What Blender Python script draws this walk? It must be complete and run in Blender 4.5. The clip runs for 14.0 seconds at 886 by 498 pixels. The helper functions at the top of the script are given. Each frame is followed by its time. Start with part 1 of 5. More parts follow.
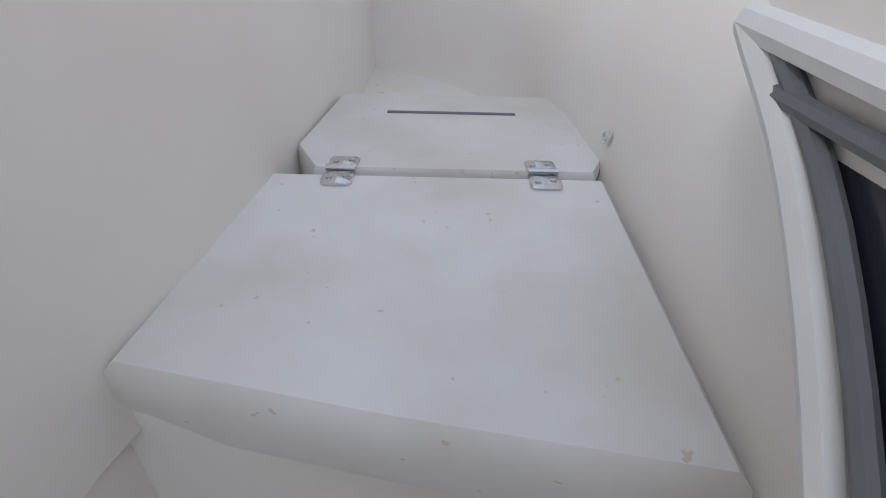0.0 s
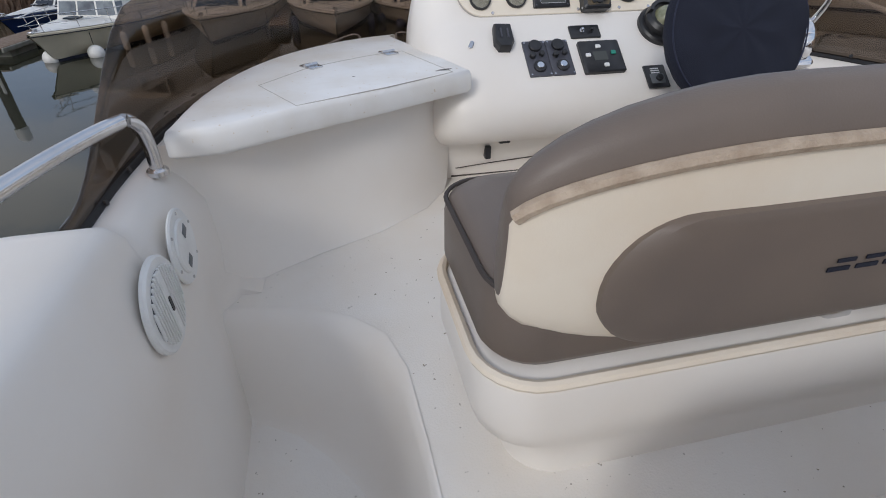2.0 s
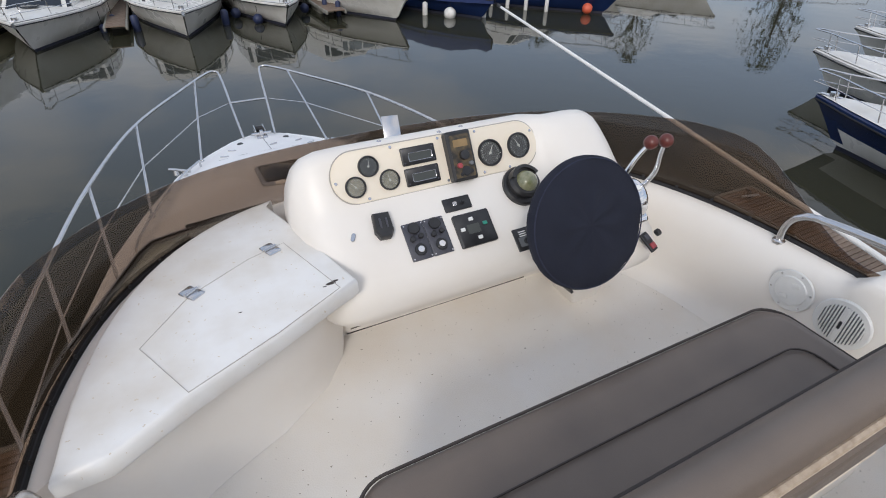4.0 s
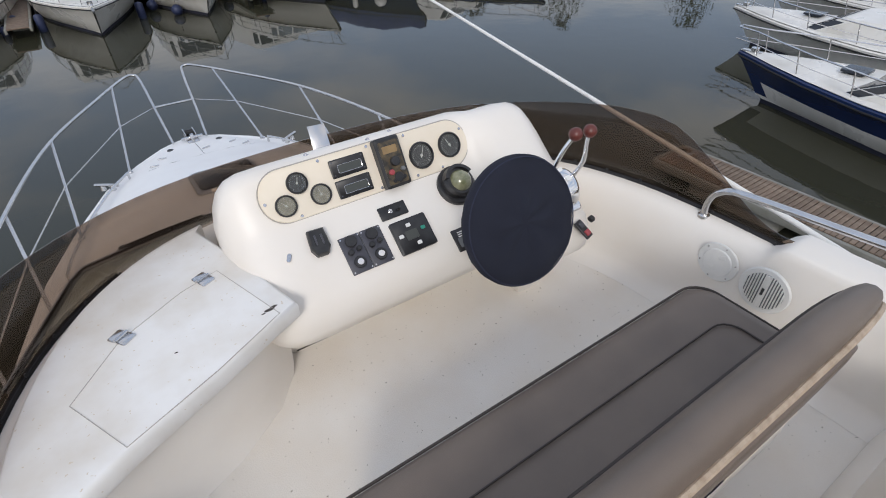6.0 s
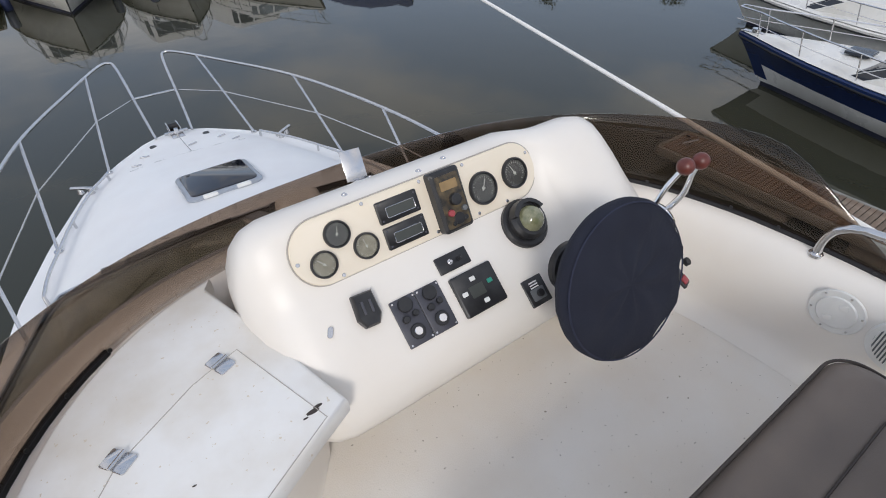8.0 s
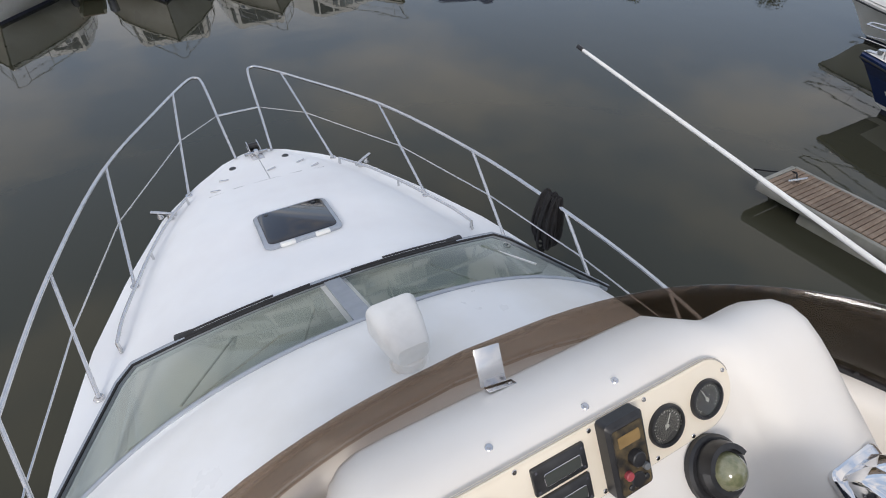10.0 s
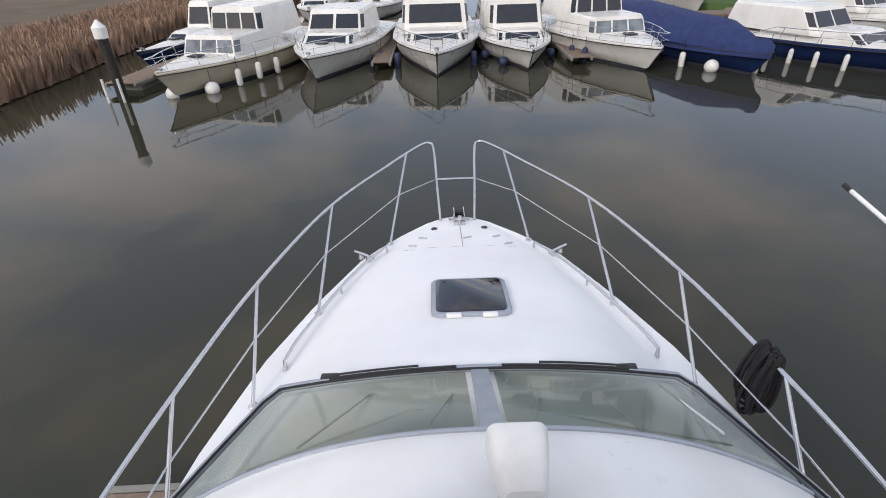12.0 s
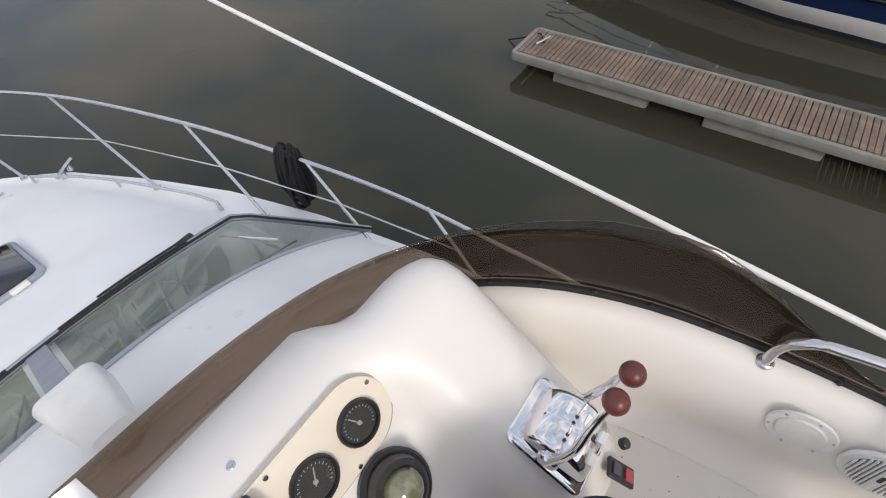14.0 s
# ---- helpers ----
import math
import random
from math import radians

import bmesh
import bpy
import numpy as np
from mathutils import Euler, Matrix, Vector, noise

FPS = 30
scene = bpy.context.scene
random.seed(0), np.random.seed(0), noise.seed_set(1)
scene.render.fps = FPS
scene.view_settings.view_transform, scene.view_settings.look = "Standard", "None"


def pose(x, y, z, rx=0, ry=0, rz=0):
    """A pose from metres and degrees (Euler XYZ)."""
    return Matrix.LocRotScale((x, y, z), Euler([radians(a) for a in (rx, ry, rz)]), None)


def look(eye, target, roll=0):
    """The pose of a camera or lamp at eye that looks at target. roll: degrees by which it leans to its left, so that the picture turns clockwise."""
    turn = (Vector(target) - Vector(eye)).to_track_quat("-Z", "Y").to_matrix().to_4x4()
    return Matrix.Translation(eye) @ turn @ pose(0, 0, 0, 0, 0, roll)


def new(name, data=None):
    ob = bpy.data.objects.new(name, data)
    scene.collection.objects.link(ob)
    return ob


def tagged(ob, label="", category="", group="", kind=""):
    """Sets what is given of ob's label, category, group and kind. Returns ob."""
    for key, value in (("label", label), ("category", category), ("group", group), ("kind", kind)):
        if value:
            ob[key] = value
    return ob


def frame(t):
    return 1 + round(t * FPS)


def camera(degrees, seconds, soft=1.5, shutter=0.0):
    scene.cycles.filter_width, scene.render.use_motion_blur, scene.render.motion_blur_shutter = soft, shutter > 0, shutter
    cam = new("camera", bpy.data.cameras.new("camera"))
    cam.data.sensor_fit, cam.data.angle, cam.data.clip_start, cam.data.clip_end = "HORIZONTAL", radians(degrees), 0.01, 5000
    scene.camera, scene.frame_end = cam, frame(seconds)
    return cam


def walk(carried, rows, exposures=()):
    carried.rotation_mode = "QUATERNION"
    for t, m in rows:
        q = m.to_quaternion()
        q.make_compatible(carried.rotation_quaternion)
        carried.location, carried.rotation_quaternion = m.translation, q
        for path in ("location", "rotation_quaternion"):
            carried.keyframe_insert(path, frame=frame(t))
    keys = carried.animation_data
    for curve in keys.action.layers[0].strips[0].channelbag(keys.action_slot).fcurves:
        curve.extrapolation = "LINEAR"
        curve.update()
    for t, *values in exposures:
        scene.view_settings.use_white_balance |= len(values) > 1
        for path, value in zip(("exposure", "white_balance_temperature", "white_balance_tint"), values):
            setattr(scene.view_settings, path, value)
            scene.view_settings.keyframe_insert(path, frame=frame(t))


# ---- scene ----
cam = camera(82.5, 14.0, soft=1.0)
PATH = [
    (0.0, (-0.877, 2.549, 0.024), (-0.884, 4.225, -1.067), 1.2),
    (0.5, (-0.866, 2.671, 0.134), (-0.856, 4.436, -0.806), 0.2),
    (1.0, (-0.834, 2.725, 0.425), (-0.656, 4.462, -0.551), 0.7),
    (1.5, (-0.787, 2.828, 0.640), (-0.524, 4.512, -0.406), 0.1),
    (2.0, (-0.750, 2.876, 0.828), (-0.388, 4.510, -0.268), -0.3),
    (2.5, (-0.691, 2.921, 1.050), (-0.262, 4.505, -0.094), -0.2),
    (3.0, (-0.748, 3.027, 1.220), (-0.139, 4.507, 0.020), 2.9),
    (3.5, (-0.753, 3.155, 1.350), (-0.034, 4.598, 0.166), 2.9),
    (4.0, (-0.655, 3.156, 1.417), (0.089, 4.609, 0.262), 0.8),
    (4.2, (-0.611, 3.145, 1.430), (0.132, 4.596, 0.271), 0.1),
    (6.3, (-0.575, 3.191, 1.494), (0.298, 4.500, 0.259), -1.3),
    (6.5, (-0.594, 3.213, 1.495), (0.282, 4.514, 0.254), -1.1),
    (7.0, (-0.648, 3.281, 1.447), (0.271, 4.577, 0.232), -0.8),
    (7.2, (-0.628, 3.342, 1.471), (0.273, 4.612, 0.216), -0.5),
    (9.3, (-0.432, 4.155, 1.421), (0.441, 5.404, 0.125), -1.7),
    (9.5, (-0.412, 4.208, 1.510), (0.421, 5.485, 0.215), -1.7),
    (10.0, (-0.406, 4.330, 1.655), (0.285, 5.675, 0.346), -1.2),
    (10.5, (-0.329, 4.486, 1.622), (0.228, 5.944, 0.371), 0.6),
    (11.0, (-0.216, 4.557, 1.621), (0.151, 6.117, 0.425), -0.3),
    (11.5, (-0.220, 4.550, 1.594), (-0.047, 6.203, 0.481), -1.2),
    (12.0, (-0.198, 4.521, 1.614), (-0.189, 6.222, 0.562), -1.7),
    (12.5, (-0.177, 4.501, 1.623), (-0.181, 6.201, 0.570), -1.9),
    (13.0, (-0.092, 4.470, 1.604), (0.220, 6.044, 0.410), -0.7),
    (13.5, (0.129, 4.368, 1.576), (0.839, 5.629, 0.196), -0.6),
    (14.0, (0.243, 4.244, 1.589), (1.232, 5.041, 0.044), -5.1),
]
walk(cam, [(t, look(eye, target, roll)) for t, eye, target, roll in PATH], [(0.0, 0.34, 6100, 10), (0.5, 0.16, 6150, 10), (1.0, -0.10, 6050, 10), (1.5, -0.22, 6100, 10), (2.0, -0.18, 6100, 10), (3.0, -0.08, 6250, 10), (4.0, 0.1, 6350, 10), (7.0, 0.08, 6400, 10), (9.5, 0.1, 6450, 10), (11.0, 0.35, 6650, 12), (12.5, 0.36, 6650, 12), (13.0, 0.42, 6850, 12), (14.0, 0.25, 6750, 12)])

# ---- daylight: thin bright overcast ----
WATER = -3.6
SUN_EL, SUN_AZ = 32.0, 215.0
world = bpy.data.worlds.new("overcast_sky")
scene.world = world
world.use_nodes = True
wn, wl = world.node_tree.nodes, world.node_tree.links
wn.clear()
sky = wn.new("ShaderNodeTexSky")
sky.sky_type = "NISHITA"
sky.sun_disc = False
sky.sun_elevation, sky.sun_rotation = radians(SUN_EL), radians(SUN_AZ)
sky.dust_density, sky.ozone_density = 3.0, 1.0
wco = wn.new("ShaderNodeTexCoord")
wmap = wn.new("ShaderNodeMapping")
wmap.inputs["Scale"].default_value = (1.6, 1.6, 4.0)
wno = wn.new("ShaderNodeTexNoise")
wno.inputs["Scale"].default_value, wno.inputs["Detail"].default_value = 1.7, 7.0
wramp = wn.new("ShaderNodeValToRGB")
wramp.color_ramp.elements[0].position, wramp.color_ramp.elements[0].color = 0.44, (4.4, 5.3, 6.9, 1)
wramp.color_ramp.elements[1].position, wramp.color_ramp.elements[1].color = 0.63, (9.4, 8.9, 8.5, 1)
wmix = wn.new("ShaderNodeMixRGB")
wmix.inputs[0].default_value = 0.72
wbg = wn.new("ShaderNodeBackground")
wbg.inputs["Strength"].default_value = 0.12
wout = wn.new("ShaderNodeOutputWorld")
wl.new(wco.outputs["Generated"], wmap.inputs["Vector"])
wl.new(wmap.outputs[0], wno.inputs["Vector"])
wl.new(wno.outputs["Fac"], wramp.inputs[0])
wl.new(sky.outputs[0], wmix.inputs[1])
wl.new(wramp.outputs[0], wmix.inputs[2])
wl.new(wmix.outputs[0], wbg.inputs[0])
wl.new(wbg.outputs[0], wout.inputs[0])
sun = new("sun", bpy.data.lights.new("sun", "SUN"))
sun.data.energy, sun.data.angle, sun.data.color = 1.2, radians(14), (1.0, 0.96, 0.91)
sun_dir = Vector((math.sin(radians(SUN_AZ)) * math.cos(radians(SUN_EL)), math.cos(radians(SUN_AZ)) * math.cos(radians(SUN_EL)), math.sin(radians(SUN_EL))))
sun.matrix_world = look(sun_dir * 60, (0, 0, 0))


# ---- materials ----
def material(name, base, rough=0.5, metal=0.0, vary=0.0, scale=3.0, bump=0.0, bump_scale=60.0, second=None, spots=0.0, coat=0.0, random_tone=0.0):
    m = bpy.data.materials.new(name)
    m.use_nodes = True
    n, l = m.node_tree.nodes, m.node_tree.links
    b = n["Principled BSDF"]
    b.inputs["Roughness"].default_value, b.inputs["Metallic"].default_value = rough, metal
    b.inputs["Base Color"].default_value = (*base, 1)
    b.inputs["Coat Weight"].default_value = coat
    co = n.new("ShaderNodeTexCoord")
    out = None
    if vary:
        no = n.new("ShaderNodeTexNoise")
        no.inputs["Scale"].default_value, no.inputs["Detail"].default_value = scale, 8
        l.new(co.outputs["Object"], no.inputs["Vector"])
        mx = n.new("ShaderNodeMixRGB")
        dark = second or tuple(c * (1 - vary) for c in base)
        mx.inputs[1].default_value, mx.inputs[2].default_value = (*base, 1), (*dark, 1)
        rp = n.new("ShaderNodeValToRGB")
        rp.color_ramp.elements[0].position, rp.color_ramp.elements[1].position = 0.38, 0.72
        l.new(no.outputs["Fac"], rp.inputs[0])
        l.new(rp.outputs[0], mx.inputs[0])
        out = mx.outputs[0]
        rr = n.new("ShaderNodeMapRange")
        rr.inputs["To Min"].default_value, rr.inputs["To Max"].default_value = max(0.02, rough - 0.08), min(1, rough + 0.1)
        l.new(no.outputs["Fac"], rr.inputs["Value"])
        l.new(rr.outputs[0], b.inputs["Roughness"])
    if spots:
        sp = n.new("ShaderNodeTexNoise")
        sp.inputs["Scale"].default_value, sp.inputs["Detail"].default_value = 75, 2
        l.new(co.outputs["Object"], sp.inputs["Vector"])
        sr = n.new("ShaderNodeValToRGB")
        sr.color_ramp.elements[0].position, sr.color_ramp.elements[1].position = 0.715, 0.73
        l.new(sp.outputs["Fac"], sr.inputs[0])
        sm = n.new("ShaderNodeMixRGB")
        sm.inputs[1].default_value, sm.inputs[2].default_value = (*base, 1), (base[0] * spots, base[1] * spots * 0.9, base[2] * spots * 0.75, 1)
        if out:
            l.new(out, sm.inputs[1])
        l.new(sr.outputs[0], sm.inputs[0])
        out = sm.outputs[0]
    if random_tone:
        oi = n.new("ShaderNodeObjectInfo")
        hs = n.new("ShaderNodeHueSaturation")
        mr = n.new("ShaderNodeMapRange")
        mr.inputs["To Min"].default_value, mr.inputs["To Max"].default_value = 1 - random_tone, 1 + random_tone
        l.new(oi.outputs["Random"], mr.inputs["Value"])
        l.new(mr.outputs[0], hs.inputs["Value"])
        hs.inputs["Color"].default_value = (*base, 1)
        if out:
            l.new(out, hs.inputs["Color"])
        out = hs.outputs[0]
    if out:
        l.new(out, b.inputs["Base Color"])
    if bump:
        bn = n.new("ShaderNodeTexNoise")
        bn.inputs["Scale"].default_value, bn.inputs["Detail"].default_value = bump_scale, 4
        l.new(co.outputs["Object"], bn.inputs["Vector"])
        bp = n.new("ShaderNodeBump")
        bp.inputs["Strength"].default_value, bp.inputs["Distance"].default_value = bump, 0.004
        l.new(bn.outputs["Fac"], bp.inputs["Height"])
        l.new(bp.outputs[0], b.inputs["Normal"])
    return m


def clear_material(name, tint, gloss=0.04, ior=1.49, streak=0.0):
    """Tinted sheet: a coloured see-through body under a clear shine."""
    m = bpy.data.materials.new(name)
    m.use_nodes = True
    n, l = m.node_tree.nodes, m.node_tree.links
    n.clear()
    tr, gl, lw, pw, sc_, mx, o = (n.new("ShaderNode" + k) for k in ("BsdfTransparent", "BsdfGlossy", "LayerWeight", "Math", "MapRange", "MixShader", "OutputMaterial"))
    tr.inputs[0].default_value = (*tint, 1)
    gl.inputs["Roughness"].default_value = gloss
    lw.inputs[0].default_value = 0.5
    pw.operation = "POWER"
    pw.inputs[1].default_value = 4.0
    r0 = ((ior - 1) / (ior + 1)) ** 2
    sc_.inputs["To Min"].default_value, sc_.inputs["To Max"].default_value = r0, 0.55
    l.new(lw.outputs["Facing"], pw.inputs[0])
    l.new(pw.outputs[0], sc_.inputs["Value"])
    l.new(sc_.outputs[0], mx.inputs[0])
    l.new(tr.outputs[0], mx.inputs[1])
    l.new(gl.outputs[0], mx.inputs[2])
    if streak:
        df = n.new("ShaderNodeBsdfDiffuse")
        df.inputs[0].default_value = (0.33, 0.25, 0.19, 1)
        co, no, rp, m2 = (n.new("ShaderNode" + k) for k in ("TexCoord", "TexNoise", "ValToRGB", "MixShader"))
        no.inputs["Scale"].default_value, no.inputs["Detail"].default_value = 3.5, 6
        rp.color_ramp.elements[0].color = (streak * 0.5,) * 3 + (1,)
        rp.color_ramp.elements[1].color = (streak,) * 3 + (1,)
        l.new(co.outputs["Object"], no.inputs["Vector"])
        l.new(no.outputs["Fac"], rp.inputs[0])
        l.new(rp.outputs[0], m2.inputs[0])
        l.new(mx.outputs[0], m2.inputs[1])
        l.new(df.outputs[0], m2.inputs[2])
        l.new(m2.outputs[0], o.inputs[0])
    else:
        l.new(mx.outputs[0], o.inputs[0])
    return m


GEL = material("cream_gelcoat", (0.81, 0.775, 0.725), 0.38, vary=0.10, scale=2.2, second=(0.77, 0.715, 0.645), bump=0.05, bump_scale=25)
GELFLOOR = material("cream_floor_gelcoat", (0.81, 0.775, 0.725), 0.55, vary=0.12, scale=3.0, second=(0.76, 0.70, 0.62), bump=0.25, bump_scale=220, spots=0.35)
GELWHITE = material("white_gelcoat", (0.82, 0.82, 0.81), 0.3, vary=0.08, scale=2.5, second=(0.74, 0.73, 0.70), bump=0.04, bump_scale=20)
LIDMAT = material("worn_white_lid", (0.80, 0.79, 0.77), 0.42, vary=0.18, scale=6, second=(0.68, 0.64, 0.58), bump=0.08, bump_scale=70, spots=0.8)
PANEL = material("yellowed_panel", (0.82, 0.745, 0.625), 0.42, vary=0.08, scale=5, second=(0.78, 0.69, 0.55), bump=0.04, bump_scale=60)
DECK = material("white_nonslip_deck", (0.83, 0.84, 0.85), 0.5, vary=0.06, scale=1.8, second=(0.77, 0.77, 0.78), bump=0.2, bump_scale=260)
VINYL = material("taupe_vinyl", (0.165, 0.130, 0.105), 0.45, vary=0.16, scale=5, second=(0.135, 0.108, 0.09), bump=0.12, bump_scale=420)
VINYLC = material("cream_vinyl", (0.78, 0.70, 0.58), 0.42, vary=0.14, scale=4, second=(0.70, 0.58, 0.44), bump=0.10, bump_scale=420)
PIPING = material("stained_piping", (0.50, 0.40, 0.30), 0.6, vary=0.4, scale=40, second=(0.36, 0.27, 0.19), bump=0.6, bump_scale=240)
SOFTSEAM = material("faint_seam", (0.42, 0.39, 0.35), 0.7)
SEAM = material("dark_seam", (0.05, 0.04, 0.035), 0.7)
NAVY = material("navy_canvas", (0.008, 0.010, 0.022), 0.92, vary=0.3, scale=9, second=(0.013, 0.016, 0.03), bump=0.5, bump_scale=500)
BLACK = material("black_plastic", (0.016, 0.016, 0.018), 0.38, vary=0.3, scale=30, second=(0.03, 0.03, 0.032))
SLATE = material("slate_panel", (0.07, 0.07, 0.085), 0.45, vary=0.2, scale=40)
RUBBER = material("black_rubber", (0.014, 0.014, 0.016), 0.6, vary=0.2, scale=30)
GREYRUB = material("grey_gasket", (0.16, 0.17, 0.18), 0.6, vary=0.15, scale=20)
CHROME = material("chrome", (0.82, 0.82, 0.83), 0.07, 1.0, vary=0.05, scale=30)
STEEL = material("stainless_steel", (0.66, 0.66, 0.67), 0.2, 1.0, vary=0.12, scale=15)
ALU = material("grey_aluminium", (0.42, 0.45, 0.50), 0.38, 0.7, vary=0.1, scale=12)
WHITEP = material("white_plastic", (0.78, 0.78, 0.76), 0.35, vary=0.1, scale=14)
DIAL = material("dial_face", (0.10, 0.10, 0.105), 0.5, vary=0.2, scale=60)
DIALPALE = material("faded_dial_face", (0.46, 0.43, 0.36), 0.5, vary=0.35, scale=50)
LCD = material("lcd_glass", (0.30, 0.20, 0.09), 0.12, vary=0.2, scale=30)
LCDGREY = material("grey_lcd", (0.055, 0.06, 0.055), 0.35)
WORNGOLD = material("worn_bronze_face", (0.020, 0.019, 0.018), 0.45, vary=0.6, scale=34, second=(0.16, 0.115, 0.055))
RED = material("faded_red_button", (0.35, 0.06, 0.07), 0.45)
GREEN = material("green_button", (0.03, 0.26, 0.19), 0.45)
WOODKNOB = material("red_brown_knob", (0.13, 0.032, 0.025), 0.35, vary=0.3, scale=50)
COMPASSG = material("compass_dome", (0.16, 0.17, 0.09), 0.08, vary=0.4, scale=60, second=(0.28, 0.27, 0.17), coat=1.0)
HATCHG = material("smoked_hatch_glass", (0.012, 0.014, 0.022), 0.06, vary=0.1, scale=5, coat=0.5)
ROPE = material("black_rope", (0.018, 0.017, 0.018), 0.9, vary=0.3, scale=90, bump=0.8, bump_scale=300)
TINT = clear_material("bronze_tinted_screen", (0.56, 0.475, 0.405), 0.04)
GLASS = clear_material("windscreen_glass", (0.50, 0.54, 0.50), 0.03, ior=1.5)
LENS = clear_material("clear_lens", (0.88, 0.88, 0.86), 0.05, ior=1.45)
# beige taken down to a dark base: the cabin's dimness is in the colour
CABIN = material("dimmed_beige_interior", (0.10, 0.098, 0.078), 0.8, vary=0.4, scale=3, second=(0.06, 0.06, 0.055))
TEAK = material("weathered_decking", (0.15, 0.105, 0.075), 0.8, vary=0.35, scale=7, second=(0.22, 0.17, 0.13), bump=0.5, bump_scale=60, random_tone=0.18)
FLOATMAT = material("grey_float", (0.25, 0.245, 0.225), 0.8, vary=0.4, scale=3, second=(0.18, 0.18, 0.15))
PILE = material("dark_timber_pile", (0.028, 0.025, 0.022), 0.85, vary=0.4, scale=6)
HULLW = material("white_hull", (0.74, 0.73, 0.70), 0.28, vary=0.10, scale=1.2, second=(0.62, 0.60, 0.55))
HULLC = material("cream_hull", (0.66, 0.59, 0.44), 0.32, vary=0.12, scale=1.5, second=(0.58, 0.52, 0.40))
HULLB = material("dark_blue_hull", (0.010, 0.024, 0.085), 0.18, vary=0.1, scale=2)
ANTIF = material("dark_antifoul", (0.018, 0.02, 0.04), 0.7, vary=0.3, scale=4)
CANOPY = material("blue_canvas_cover", (0.016, 0.032, 0.12), 0.85, vary=0.3, scale=3, bump=0.5, bump_scale=40)
BEIGEC = material("beige_canvas", (0.44, 0.37, 0.27), 0.85, vary=0.2, scale=3)
WINDOWM = material("dark_window", (0.02, 0.025, 0.035), 0.08, vary=0.2, scale=3)
WINDOWL = material("pale_window", (0.20, 0.23, 0.25), 0.1, vary=0.4, scale=2, second=(0.07, 0.08, 0.1))
FENDERW = material("white_fender", (0.74, 0.73, 0.70), 0.45, vary=0.2, scale=5)
FENDERB = material("navy_fender", (0.02, 0.03, 0.08), 0.5)
FENDERO = material("orange_buoy", (0.65, 0.12, 0.06), 0.5)
REEDM = material("dry_reeds", (0.34, 0.225, 0.155), 0.95, vary=0.55, scale=0.5, second=(0.20, 0.13, 0.09))
EARTH = material("marsh_ground", (0.13, 0.09, 0.06), 0.95, vary=0.4, scale=0.4, second=(0.08, 0.07, 0.04), bump=0.6, bump_scale=6)
GRASS = material("grass", (0.05, 0.095, 0.025), 0.95, vary=0.4, scale=0.3, second=(0.035, 0.06, 0.02), bump=0.6, bump_scale=20)
LEAF = material("winter_foliage", (0.05, 0.06, 0.035), 0.9, vary=0.4, scale=0.6, second=(0.07, 0.06, 0.04))
BARK = material("bark", (0.06, 0.05, 0.04), 0.9, vary=0.4, scale=2)
ROADW = material("pale_wall", (0.55, 0.54, 0.50), 0.8, vary=0.2, scale=0.5)

WATERM = bpy.data.materials.new("still_marina_water")
WATERM.use_nodes = True
_n, _l = WATERM.node_tree.nodes, WATERM.node_tree.links
_b = _n["Principled BSDF"]
_b.inputs["Base Color"].default_value = (0.040, 0.038, 0.024, 1)
_b.inputs["Roughness"].default_value, _b.inputs["IOR"].default_value = 0.015, 1.33
_c = _n.new("ShaderNodeTexCoord")
_w = _n.new("ShaderNodeTexNoise")
_w.inputs["Scale"].default_value, _w.inputs["Detail"].default_value = 0.9, 5
_p = _n.new("ShaderNodeBump")
_p.inputs["Strength"].default_value, _p.inputs["Distance"].default_value = 0.05, 0.10
_l.new(_c.outputs["Object"], _w.inputs["Vector"])
_l.new(_w.outputs["Fac"], _p.inputs["Height"])
_l.new(_p.outputs[0], _b.inputs["Normal"])
_m = _n.new("ShaderNodeMixRGB")
_m.inputs[1].default_value, _m.inputs[2].default_value = (0.042, 0.040, 0.024, 1), (0.030, 0.032, 0.024, 1)
_v = _n.new("ShaderNodeTexNoise")
_v.inputs["Scale"].default_value = 0.12
_l.new(_c.outputs["Object"], _v.inputs["Vector"])
_l.new(_v.outputs["Fac"], _m.inputs[0])
_l.new(_m.outputs[0], _b.inputs["Base Color"])


# ---- building tools ----
def put_mesh(name, bm, mat, smooth=True, angle=40):
    bmesh.ops.recalc_face_normals(bm, faces=bm.faces[:])
    me = bpy.data.meshes.new(name)
    for f in bm.faces:
        f.smooth = smooth
    if smooth:
        lim = radians(angle)
        for e in bm.edges:
            e.smooth = not (len(e.link_faces) == 2 and e.calc_face_angle(0) > lim)
    bm.to_mesh(me)
    bm.free()
    for m in mat if isinstance(mat, (list, tuple)) else (mat,):
        me.materials.append(m)
    return new(name, me)


def part(name, bm, mat, parent=None, label="", smooth=True, angle=40):
    ob = put_mesh(name, bm, mat, smooth, angle)
    if parent:
        ob.parent = parent
        ob.matrix_parent_inverse = Matrix() if parent.parent else parent.matrix_basis.inverted()
    if label:
        tagged(ob, label)
    return ob


def thing(name, at, label, category, group="", kind=""):
    ob = new(name)
    ob.location = at
    ob.empty_display_size = 0.05
    return tagged(ob, label, category, group, kind)


def struct(name, bm, mat, label, category="structure", smooth=True, angle=40):
    return tagged(put_mesh(name, bm, mat, smooth, angle), label, category, kind="structure")


